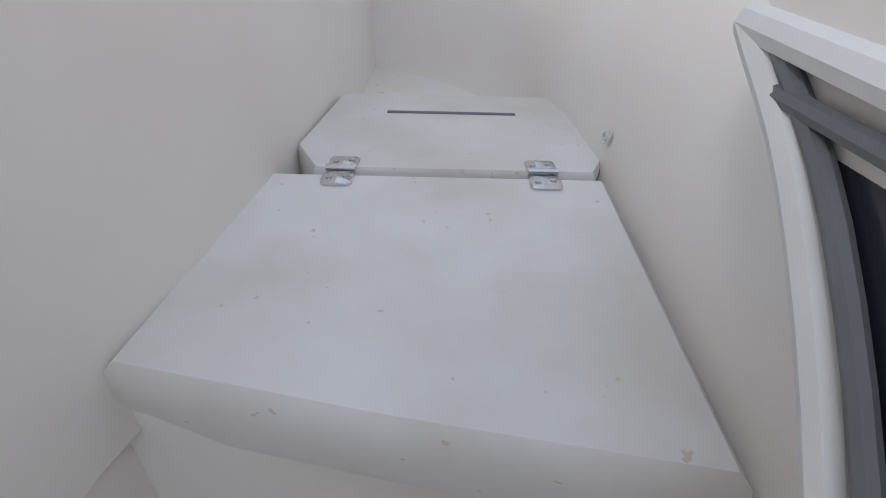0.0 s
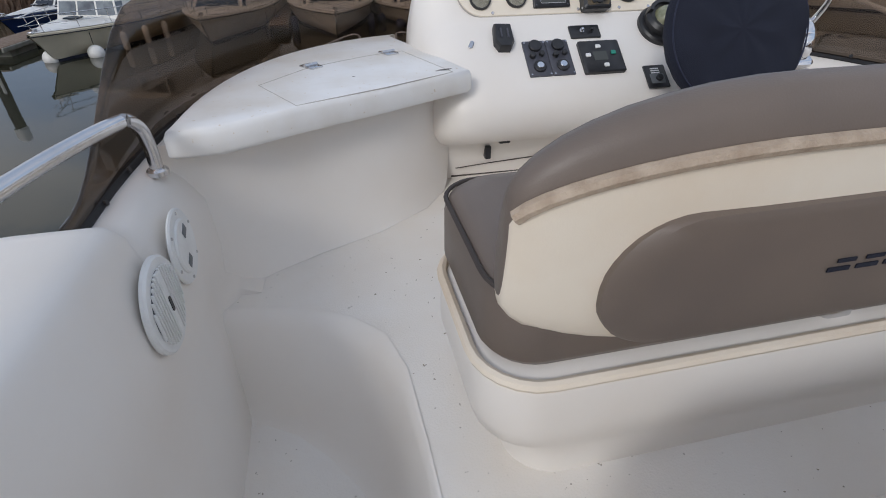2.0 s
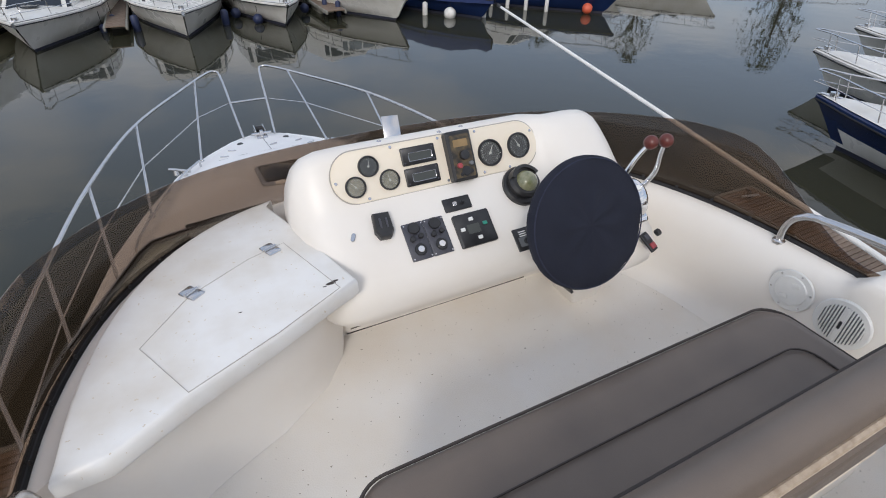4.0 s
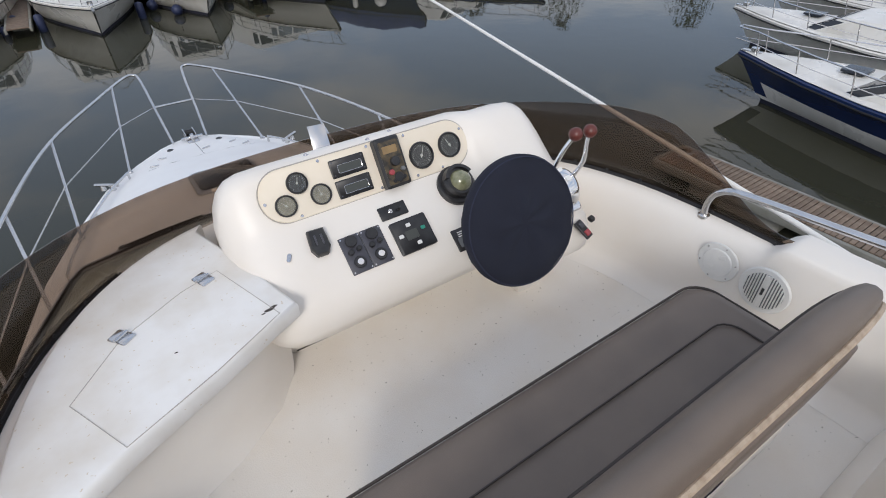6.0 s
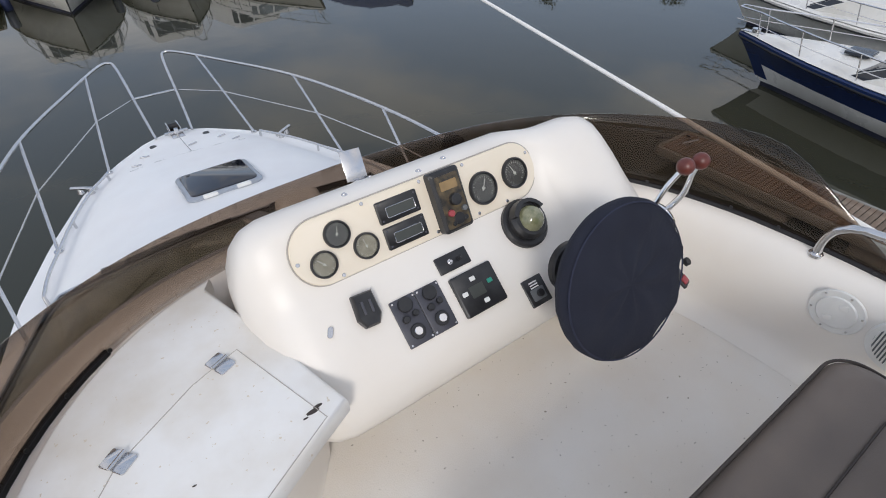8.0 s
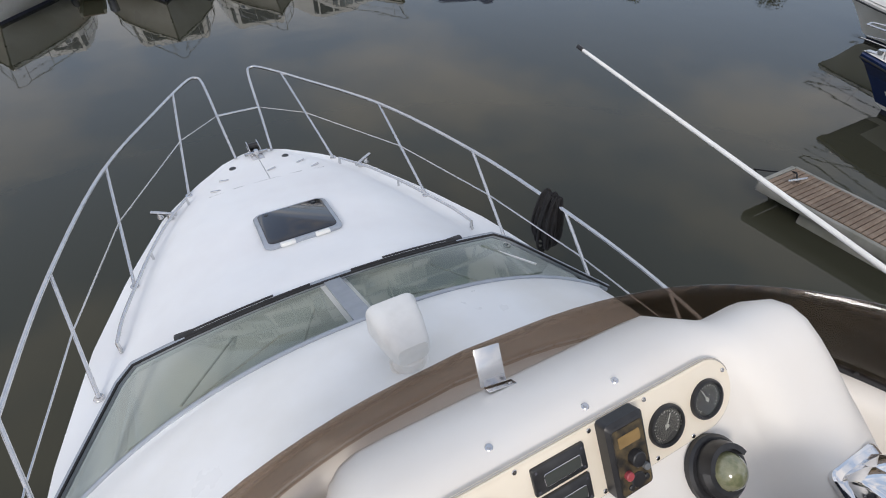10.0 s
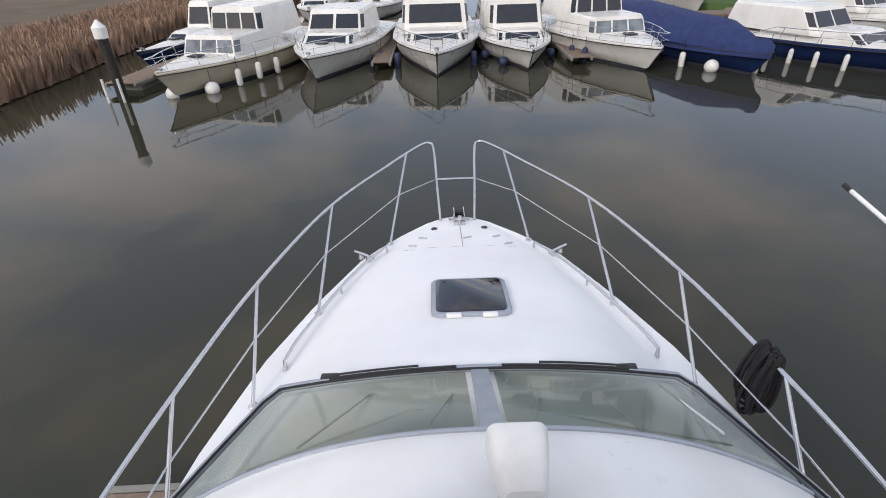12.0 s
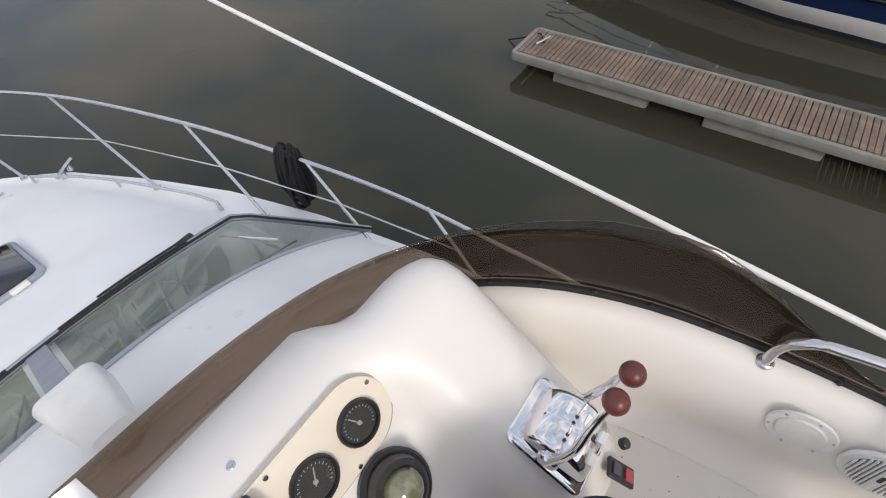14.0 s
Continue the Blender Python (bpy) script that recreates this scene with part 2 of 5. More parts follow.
def box(bm, c, size, bevel=0.0, m=None, seg=2):
    r = bmesh.ops.create_cube(bm, size=1)
    vs = r["verts"]
    bmesh.ops.scale(bm, vec=size, verts=vs)
    if bevel:
        es = list({e for v in vs for e in v.link_edges})
        out = bmesh.ops.bevel(bm, geom=es, offset=bevel, segments=seg, affect="EDGES", profile=0.5)
        vs = list({v for f in out["faces"] for v in f.verts} | {v for v in vs if v.is_valid})
    bmesh.ops.transform(bm, matrix=(m or Matrix.Translation(c)), verts=vs)
    return vs


def tube(bm, pts, r, seg=10, closed=False, r_end=None):
    pts = [Vector(p) for p in pts]
    rings = []
    up = Vector((0, 0, 1))
    n = len(pts)
    for i, p in enumerate(pts):
        a = pts[(i - 1) % n] if (closed or i > 0) else p
        b = pts[(i + 1) % n] if (closed or i < n - 1) else p
        d = (b - a).normalized()
        if abs(d.dot(up)) > 0.97:
            up = Vector((0, 1, 0)) if abs(d.y) < 0.9 else Vector((1, 0, 0))
        s = d.cross(up).normalized()
        u = s.cross(d).normalized()
        rad = r if r_end is None else r + (r_end - r) * i / (n - 1)
        rings.append([bm.verts.new(p + (s * math.cos(2 * math.pi * k / seg) + u * math.sin(2 * math.pi * k / seg)) * rad) for k in range(seg)])
    for i in range(n if closed else n - 1):
        a, b = rings[i], rings[(i + 1) % n]
        for k in range(seg):
            bm.faces.new((a[k], a[(k + 1) % seg], b[(k + 1) % seg], b[k]))
    if not closed:
        bm.faces.new(rings[0][::-1])
        bm.faces.new(rings[-1])


def loft(bm, rings, closed=True, caps=True):
    rows = [[bm.verts.new(p) for p in ring] for ring in rings]
    k = len(rows[0])
    for a, b in zip(rows, rows[1:]):
        for i in range(k if closed else k - 1):
            j = (i + 1) % k
            bm.faces.new((a[i], a[j], b[j], b[i]))
    if caps and closed:
        bm.faces.new(rows[0][::-1])
        bm.faces.new(rows[-1])
    return rows


def smooth_line(pts, n=8):
    """A Catmull-Rom line through the points."""
    pts = [Vector(p) for p in pts]
    out = []
    for i in range(len(pts) - 1):
        a, b = pts[i], pts[i + 1]
        p0 = pts[i - 1] if i else a * 2 - b
        p3 = pts[i + 2] if i + 2 < len(pts) else b * 2 - a
        for k in range(n):
            t = k / n
            out.append(0.5 * ((2 * a) + (b - p0) * t + (2 * p0 - 5 * a + 4 * b - p3) * t * t + (3 * a - p0 - 3 * b + p3) * t ** 3))
    return out + [pts[-1]]


def disc(bm, m, r, depth, seg=28, bevel=0.0, r_top=None):
    """A round plate whose top looks along m's z."""
    rt = r_top or r
    prof = [(r, 0), (rt + (0 if r_top else 0), depth - bevel), (rt - bevel, depth)] if bevel else [(r, 0), (rt, depth)]
    rings = [[m @ Vector((a * math.cos(2 * math.pi * k / seg), a * math.sin(2 * math.pi * k / seg), z)) for k in range(seg)] for a, z in prof]
    loft(bm, rings)


def ringshape(bm, m, r, width, depth, seg=32):
    prof = [(r, 0), (r, depth * 0.7), (r - width * 0.3, depth), (r - width * 0.7, depth), (r - width, depth * 0.5), (r - width, 0)]
    rows = [[bm.verts.new(m @ Vector((a * math.cos(2 * math.pi * k / seg), a * math.sin(2 * math.pi * k / seg), z))) for a, z in prof] for k in range(seg)]
    for k in range(seg):
        a, b = rows[k], rows[(k + 1) % seg]
        for i in range(len(prof)):
            j = (i + 1) % len(prof)
            bm.faces.new((a[i], a[j], b[j], b[i]))


def rounded_outline(w, h, r, n=6):
    pts = []
    for cx, cy, a0 in ((w / 2 - r, h / 2 - r, 0), (-w / 2 + r, h / 2 - r, 90), (-w / 2 + r, -h / 2 + r, 180), (w / 2 - r, -h / 2 + r, 270)):
        for k in range(n + 1):
            a = radians(a0 + 90 * k / n)
            pts.append((cx + r * math.cos(a), cy + r * math.sin(a)))
    return pts


def plate(bm, m, w, h, r, depth, bevel=0.0, n=6):
    o = rounded_outline(w, h, r, n)
    rings = [[m @ Vector((x, y, 0)) for x, y in o]]
    if bevel:
        rings.append([m @ Vector((x, y, depth - bevel)) for x, y in o])
        rings.append([m @ Vector((x * (1 - 2 * bevel / w), y * (1 - 2 * bevel / h), depth)) for x, y in o])
    else:
        rings.append([m @ Vector((x, y, depth)) for x, y in o])
    loft(bm, rings)


def ball(bm, c, r, scale=(1, 1, 1), seg=16):
    out = bmesh.ops.create_uvsphere(bm, u_segments=seg, v_segments=seg // 2 + 2, radius=r)
    bmesh.ops.transform(bm, matrix=Matrix.Translation(c) @ Matrix.Diagonal((*scale, 1)), verts=out["verts"])


def frame_on(origin, x_axis, z_axis):
    z = Vector(z_axis).normalized()
    x = Vector(x_axis)
    x = (x - z * x.dot(z)).normalized()
    y = z.cross(x)
    m = Matrix((x, y, z)).transposed().to_4x4()
    m.translation = origin
    return m


def B():
    return bmesh.new()


# ---- water and land ----
bm = B()
bmesh.ops.create_grid(bm, x_segments=2, y_segments=2, size=900)
ob = struct("water", bm, WATERM, "still olive-brown marina water with soft reflections", "water")
ob.location = (0, 0, WATER)

bm = B()
rng = random.Random(4)
shore = [(-19.5, -40), (-18, 10), (-17.0, 24), (-17.0, 29), (-17.6, 38), (-17, 50), (-12, 62), (5, 70), (40, 72), (120, 70)]
rows = []
for k, (dx, z) in enumerate(((0, -0.3), (-0.6, 0.15), (-3, 0.45), (-30, 0.9), (-200, 1.6), (-700, 2.0))):
    rows.append([Vector((x + dx * (1 if i < 6 else 0.0), y - (dx if i >= 5 else 0), WATER + z)) for i, (x, y) in enumerate(shore)])
loft(bm, rows, closed=False)
struct("ground", bm, EARTH, "brown marshy river bank behind the berths", "bank")

def reed_bed(count):
    """Thousands of dry stems in one mesh."""
    r = np.random.RandomState(3)
    u, v = r.rand(count), r.rand(count)
    y = 12 + u * 52
    edge = np.interp(y, [10, 24, 29, 38, 50, 62, 70], [-18, -17.0, -17.0, -17.6, -17, -12, 5])
    x = edge - 0.2 - v * 5.5
    h = 0.6 + r.rand(count) * 0.75
    z0 = WATER + 0.05 + v * 0.4
    lean = (r.rand(count, 2) - 0.5) * 0.6
    w = 0.05 + r.rand(count) * 0.08
    a = r.rand(count) * np.pi
    p = np.stack([x, y, z0], 1)
    side = np.stack([np.cos(a) * w, np.sin(a) * w, 0 * a], 1)
    tip = p + np.stack([lean[:, 0], lean[:, 1], h], 1)
    verts = np.stack([p - side, p + side, tip + side * 0.3, tip - side * 0.3], 1).reshape(-1, 3)
    idx = np.arange(count * 4).reshape(-1, 4)
    me = bpy.data.meshes.new("reeds")
    me.from_pydata(verts.tolist(), [], idx.tolist())
    me.materials.append(REEDM)
    return tagged(new("reeds", me), "dense dry brown reeds along the river bank", "reeds", kind="stuff")

reed_bed(26000)

# pale flood wall and road beyond the reeds
bm = B()
line = [(-25.5, 10), (-23.6, 22), (-23.3, 30), (-23.6, 40), (-22, 54), (-15, 68), (4, 80)]
for (x0, y0), (x1, y1) in zip(line, line[1:]):
    d = Vector((x1 - x0, y1 - y0, 0))
    box(bm, (0, 0, 0), (d.length, 0.25, 0.5), 0.03, Matrix.Translation(((x0 + x1) / 2, (y0 + y1) / 2, WATER + 0.75)) @ Matrix.Rotation(math.atan2(d.y, d.x), 4, "Z"))
struct("flood_wall", bm, ROADW, "long pale wall running beyond the reeds", "wall")

bm = B()
rows = [[Vector((x, y + dy, WATER + z)) for x, y in ((18, 46), (26, 43), (34, 38), (44, 30), (60, 20), (90, 10))] for dy, z in ((0, -0.2), (0.5, 0.5), (6, 1.8), (40, 3.0), (120, 4))]
loft(bm, rows, closed=False)
struct("grass_bank", bm, GRASS, "green grass bank beyond the far pontoon", "bank")


def tree(x, y, h, seed):
    r = random.Random(seed)
    t = thing("tree", (x, y, WATER + 1), "bare winter tree on the far bank", "tree", "trees on the far bank")
    bm = B()
    tube(bm, [(x, y, WATER + 0.6), (x + 0.1, y, WATER + h * 0.35), (x - 0.1, y, WATER + h * 0.7)], 0.35, 8, r_end=0.1)
    for k in range(7):
        a, z = r.random() * 6.3, WATER + h * (0.3 + 0.08 * k)
        tube(bm, [(x, y, z), (x + math.cos(a) * h * 0.15, y + math.sin(a) * h * 0.15, z + h * 0.12), (x + math.cos(a) * h * 0.25, y + math.sin(a) * h * 0.25, z + h * 0.22)], 0.12, 6, r_end=0.03)
    part("trunk", bm, BARK, t)
    vs, fs = [], []
    for k in range(1300):
        a, rad, zz = r.random() * 6.3, r.random() ** 0.6 * h * 0.38, r.random()
        rad *= math.sin(math.pi * (0.12 + 0.8 * zz)) * (0.7 + 0.3 * math.sin(a * 3 + seed))
        c = Vector((x + rad * math.cos(a), y + rad * math.sin(a), WATER + h * (0.28 + 0.75 * zz)))
        s = 0.12 + r.random() * 0.2
        i = len(vs)
        for q in range(3):
            vs.append(c + Vector((r.uniform(-1, 1), r.uniform(-1, 1), r.uniform(-1, 1))) * s)
        fs.append((i, i + 1, i + 2))
    me = bpy.data.meshes.new("crown")
    me.from_pydata(vs, [], fs)
    me.materials.append(LEAF)
    c = new("crown", me)
    c.parent = t
    c.matrix_parent_inverse = t.matrix_basis.inverted()


for i, (x, y, h) in enumerate(((-95, 95, 9), (-82, 100, 8), (-70, 112, 10), (-62, 118, 9), (-50, 125, 10), (-108, 88, 8), (42, 60, 11), (50, 52, 12), (62, 42, 12), (34, 66, 11), (76, 34, 12))):
    tree(x, y, h, i)

# ---- flybridge structure ----
HALF = [(1.135, 1.9), (1.135, 2.6), (1.13, 3.2), (1.12, 3.56), (1.119, 3.66), (1.118, 3.71), (1.115, 3.95), (1.08, 4.25), (0.99, 4.52), (0.84, 4.74), (0.62, 4.90), (0.33, 4.985), (0.0, 5.01)]
HALFS = [(p.x, p.y) for p in smooth_line([(x, y, 0) for x, y in HALF], 4)]
PLAN = [(-x, y) for x, y in HALFS] + HALFS[::-1][1:]      # port, round the front, to starboard


def plan_normals(plan):
    out = []
    for i in range(len(plan)):
        a, b = plan[max(0, i - 1)], plan[min(len(plan) - 1, i + 1)]
        d = Vector((b[0] - a[0], b[1] - a[1])).normalized()
        out.append(Vector((-d.y, d.x)))
    return out


NORM = plan_normals(PLAN)


def plan_point(i, off, z):
    return Vector((PLAN[i][0] + NORM[i].x * off, PLAN[i][1] + NORM[i].y * off, z))


SECTION = [(-0.12, 0.001), (-0.07, 0.02), (-0.035, 0.06), (-0.040, 0.14), (-0.036, 0.27), (-0.010, 0.335), (0.008, 0.365), (0.035, 0.385), (0.075, 0.385), (0.10, 0.375), (0.125, 0.33), (0.14, 0.10), (0.17, -0.15), (0.20, -0.5)]
bm = B()
rows = []
for i, (x, y) in enumerate(PLAN):
    port_well = x < 0 and y < 4.0
    rise = 0.048 * min(1, max(0, (3.70 - y) / 0.05))
    row = []
    for o, z in SECTION:
        if port_well and o < 0:
            o = {0.001: -0.065, 0.02: -0.034, 0.06: -0.026, 0.14: -0.036}.get(z, o) * min(1, max(0.0, (y - 2.72) / 0.3))
            z = -0.32 if z < 0.01 else z
        if z > 0.3 and rise:
            o = {0.335: -0.014, 0.365: -0.008, 0.385: 0.004 if o < 0.05 else 0.115, 0.375: 0.140, 0.33: 0.158}.get(z, o)
            z = {0.335: 0.350, 0.365: 0.374, 0.375: 0.384}.get(z, z)
        row.append(plan_point(i, o, z + (rise if z > 0.3 else 0)))
    rows.append(row)
loft(bm, rows, closed=False)
struct("coaming_wall", bm, GEL, "smooth cream moulded side wall round the flybridge", "wall", angle=60)

WELLTOP = [(-0.62, 1.9), (-0.63, 2.6), (-0.65, 3.1), (-0.655, 3.45), (-0.665, 3.64), (-0.70, 3.76), (-0.77, 3.84), (-0.87, 3.90), (-1.00, 3.935), (-1.125, 3.95)]
WELLBOT = [(-0.69, 1.9), (-0.69, 2.6), (-0.695, 3.1), (-0.70, 3.32), (-0.73, 3.48), (-0.78, 3.60), (-0.85, 3.70), (-0.93, 3.78), (-1.02, 3.83), (-1.125, 3.85)]
bm = B()
inner = [plan_point(i, -0.05, 0) for i in range(len(PLAN)) if PLAN[i][1] >= 3.97 or PLAN[i][0] > 0]
poly = [bm.verts.new((x, y, 0)) for x, y in WELLTOP] + [bm.verts.new(p) for p in inner]
f = bm.faces.new(poly)
ext = bmesh.ops.extrude_face_region(bm, geom=[f])
bmesh.ops.translate(bm, verts=[v for v in ext["geom"] if isinstance(v, bmesh.types.BMVert)], vec=(0, 0, -0.06))
bmesh.ops.triangulate(bm, faces=bm.faces[:])
struct("floor", bm, GELFLOOR, "cream speckled gelcoat flybridge floor", "floor", smooth=False)

def well_row(t, z):
    return [Vector((a[0] + (b[0] - a[0]) * t, a[1] + (b[1] - a[1]) * t, z)) for a, b in zip(WELLTOP, WELLBOT)]
bm = B()
loft(bm, [well_row(-0.12, 0.003), well_row(0.0, 0.0), well_row(0.22, -0.03), well_row(0.55, -0.14), well_row(0.85, -0.24), well_row(1.0, -0.276), well_row(1.15, -0.2835)], closed=False)
struct("stairwell_riser", bm, GEL, "curved cream riser round the top of the stairwell", "step", angle=70)
bm = B()
top = [(-0.70, 3.09), (-0.70, 3.4), (-0.74, 3.55), (-0.84, 3.72), (-0.95, 3.81), (-1.13, 3.86), (-1.13, 3.09)]
f = bm.faces.new([bm.verts.new((x, y, -0.283)) for x, y in top])
ext = bmesh.ops.extrude_face_region(bm, geom=[f])
bmesh.ops.translate(bm, verts=[v for v in ext["geom"] if isinstance(v, bmesh.types.BMVert)], vec=(0, 0, -0.08))
struct("stair_landing", bm, GELFLOOR, "cream moulded landing at the head of the stairs", "step", smooth=False)

# hinged step locker: flap, lid and hinges
def slanted_lid(yl, yr, y1, z0, z1, xl0, xr0, xl1, xr1, th):
    """The lower lid, whose near edge runs aslant and is rounded."""
    bm = B()
    lo = [Vector((xl0, yl, z0)), Vector((xl0 * 0.5 + xr0 * 0.5, yl * 0.45 + yr * 0.55, z0)), Vector((xr0, yr, z0)), Vector((xr1, y1, z1)), Vector((xl1, y1, z1))]
    c = sum(lo, Vector()) / 5
    rings = [[p + Vector((0, 0.02 if i < 3 else 0, -th - 0.05)) for i, p in enumerate(lo)], [p + Vector((0, 0, -th * 0.6)) for p in lo], [c + (p - c) * 0.985 + Vector((0, 0, -0.008)) for p in lo], [c + (p - c) * 0.95 for p in lo]]
    loft(bm, rings)
    return bm

lk = thing("step_locker", (-0.88, 3.1, -0.3), "white hinged step locker lid with steel hinges", "locker")
lid_low = part("lid", slanted_lid(2.80, 2.72, 3.088, -0.245, -0.222, -1.125, -0.69, -1.085, -0.690, 0.045), LIDMAT, lk)
bm = B()
shape = [(-1.034, 3.098), (-0.702, 3.098), (-0.669, 3.172), (-0.671, 3.425), (-0.682, 3.436), (-1.050, 3.436), (-1.061, 3.425), (-1.073, 3.172)]
flap_ring = lambda s, z: [Vector((-0.868 + (x + 0.868) * s, 3.267 + (y - 3.267) * s, z - 0.03 * (y - 3.1))) for x, y in shape]
loft(bm, [flap_ring(1.0, -0.262), flap_ring(1.0, -0.228), flap_ring(0.985, -0.222)])
flap = part("flap", bm, LIDMAT, lk, angle=30)
bm = B()
box(bm, (-0.872, 3.326, -0.2290), (0.20, 0.010, 0.004), 0.0015)
part("finger_slot", bm, GREYRUB, flap)
bm = B()
tube(bm, [(-1.076, 3.17, -0.2815), (-1.064, 3.440, -0.2815), (-0.668, 3.440, -0.2815), (-0.666, 3.17, -0.2815)], 0.005, 6)
part("gap", bm, GREYRUB, lk)
for hx in (-1.0, -0.765):
    bm = B()
    plate(bm, pose(hx, 3.068, -0.224), 0.036, 0.030, 0.007, 0.004, 0.001)
    plate(bm, pose(hx, 3.113, -0.224), 0.036, 0.030, 0.007, 0.004, 0.001)
    tube(bm, [(hx - 0.017, 3.091, -0.219), (hx + 0.017, 3.091, -0.219)], 0.0045, 10)
    h = part("hinge", bm, STEEL, lk)
    for sx, sy in ((-0.009, 3.066), (0.009, 3.071), (-0.009, 3.111), (0.009, 3.116)):
        bm = B()
        disc(bm, pose(hx + sx, sy, -0.2205), 0.0038, 0.002, 10)
        part("screw", bm, STEEL, h)
for sx in (-1.095, -0.685):
    bm = B()
    disc(bm, frame_on((sx, 3.13, -0.19), (0, 1, 0), (1 if sx < -0.9 else -1, 0, 0.2)), 0.008, 0.006, 14, 0.002)
    tagged(part("wall_bolt", bm, CHROME), "small chrome bolt head in the stairwell wall", "bolt", "stairwell bolts")

# shaft of the stairs below
bm = B()
for x in (-1.16, -0.66):
    box(bm, (x, 2.2, -1.15), (0.06, 1.9, 1.75), 0.01)
box(bm, (-0.91, 1.28, -1.15), (0.56, 0.06, 1.75), 0.01)
box(bm, (-0.91, 2.83, -1.15), (0.5, 0.05, 1.72), 0.015)
struct("stair_shaft", bm, GEL, "cream moulded walls of the stair shaft", "wall")
bm = B()
box(bm, (-0.91, 2.2, -1.95), (0.5, 1.9, 0.06), 0.01)
box(bm, (-0.91, 2.58, -1.2), (0.44, 0.26, 0.05), 0.015)
box(bm, (-0.91, 2.45, -1.58), (0.44, 0.26, 0.05), 0.015)
struct("stair_treads", bm, GELFLOOR, "cream treads of the steep boat stairs", "stairs")

# side window frame beside the stairs
wf = thing("side_window", (-0.6, 2.85, -0.4), "white framed side window with a grey rubber gasket", "window", kind="structure")
bm = B()
slab = ((2.79, 0.055), (2.71, 0.0), (2.635, -0.085), (2.565, -0.2), (2.45, -0.36), (2.2, -0.36), (2.2, 0.055))
loft(bm, [[Vector((x, 2.5 + (y - 2.5) * s, z)) for y, z in slab] for x, s in ((-0.62, 1.06), (-0.70, 1.02), (-0.735, 1.0), (-0.742, 0.985))])
part("moulded_panel", bm, GEL, wf, angle=60)
fr = [(-0.744, 2.772, 0.034), (-0.746, 2.70, -0.012), (-0.747, 2.626, -0.092), (-0.748, 2.56, -0.20), (-0.748, 2.50, -0.31)]
bm = B()
tube(bm, smooth_line(fr, 4), 0.008, 8)
part("frame", bm, WHITEP, wf)
bm = B()
tube(bm, [(-0.744, 2.772, 0.034), (-0.746, 2.6, 0.028), (-0.746, 2.3, 0.028)], 0.008, 8)
part("frame", bm, WHITEP, wf)
bm = B()
tube(bm, smooth_line([(x - 0.001, y - 0.024, z - 0.002) for x, y, z in fr], 4), 0.0045, 8)
part("gasket", bm, GREYRUB, wf)
bm = B()
tube(bm, [(-0.747, 2.74, 0.014), (-0.747, 2.3, 0.010)], 0.0045, 8)
part("gasket", bm, GREYRUB, wf)
bm = B()
loft(bm, [[Vector((x, y, z)) for y, z in ((2.70, 0.002), (2.3, 0.002), (2.3, -0.30), (2.46, -0.30), (2.59, -0.10))] for x in (-0.7425, -0.738)])
part("pane", bm, WINDOWM, wf)
wf.location += Vector((0, 0.02, -0.045))     # the whole window unit sits a little lower and forward

# round latch and seam on the port wall
bm = B()
disc(bm, frame_on((-1.119, 2.815, 0.015), (0, 1, 0), (1, 0, 0)), 0.014, 0.008, 18, 0.003)
tagged(part("latch_button", bm, WHITEP), "small round white plastic button on the cream wall", "button")
bm = B()
tube(bm, smooth_line([(-1.127, 2.94, 0.18), (-1.114, 2.905, 0.09), (-1.115, 2.86, 0.01), (-1.123, 2.79, -0.008), (-1.133, 2.58, -0.008)], 5), 0.0014, 6)
struct("panel_seam", bm, SOFTSEAM, "thin dark seam of a panel in the cream wall", "seam")

# ---- aft seat ----
aft = thing("aft_seat", (0.2, 2.7, 0), "cream moulded aft seat base with taupe cushions", "seat")
bm = B()
plf = lambda x, s: [Vector((x, 2.59 + s * a, b * 1.25)) for a, b in ((-0.6, 0.004), (-0.6, 0.09), (0.46, 0.09), (0.53, 0.078), (0.57, 0.05), (0.585, 0.004))]
loft(bm, [plf(-0.640, 0.90), plf(-0.636, 0.95), plf(-0.615, 0.985), plf(-0.57, 1.0), plf(1.1, 1.0)])
part("platform", bm, GEL, aft, angle=70)
bm = B()
tube(bm, [(-0.644, 3.10, 0.001), (-0.643, 2.95, 0.002), (-0.643, 2.4, 0.002)], 0.002, 6)
part("joint", bm, SEAM, aft)
bm = B()
ring = lambda x, s: [Vector((x, 2.72 + s * a, b)) for a, b in ((-0.62, 0), (-0.62, 0.24), (-0.58, 0.29), (0.30, 0.29), (0.36, 0.275), (0.385, 0.23), (0.40, 0.12), (0.43, 0.0))]
loft(bm, [ring(-0.53, 0.86), ring(-0.52, 0.93), ring(-0.49, 0.98), ring(-0.43, 1), ring(0.5, 1), ring(1.10, 1)])
part("base", bm, GEL, aft, angle=35)
bm = B()
box(bm, (0.325, 2.71, 0.345), (1.59, 0.66, 0.11), 0.035, seg=4)
cu = part("cushion", bm, VINYL, aft)
bm = B()
o = [(0.325 + x, 2.71 + y, 0.392) for x, y in rounded_outline(1.56, 0.63, 0.04)]
tube(bm, o, 0.005, 6, closed=True)
part("piping", bm, SEAM, cu)

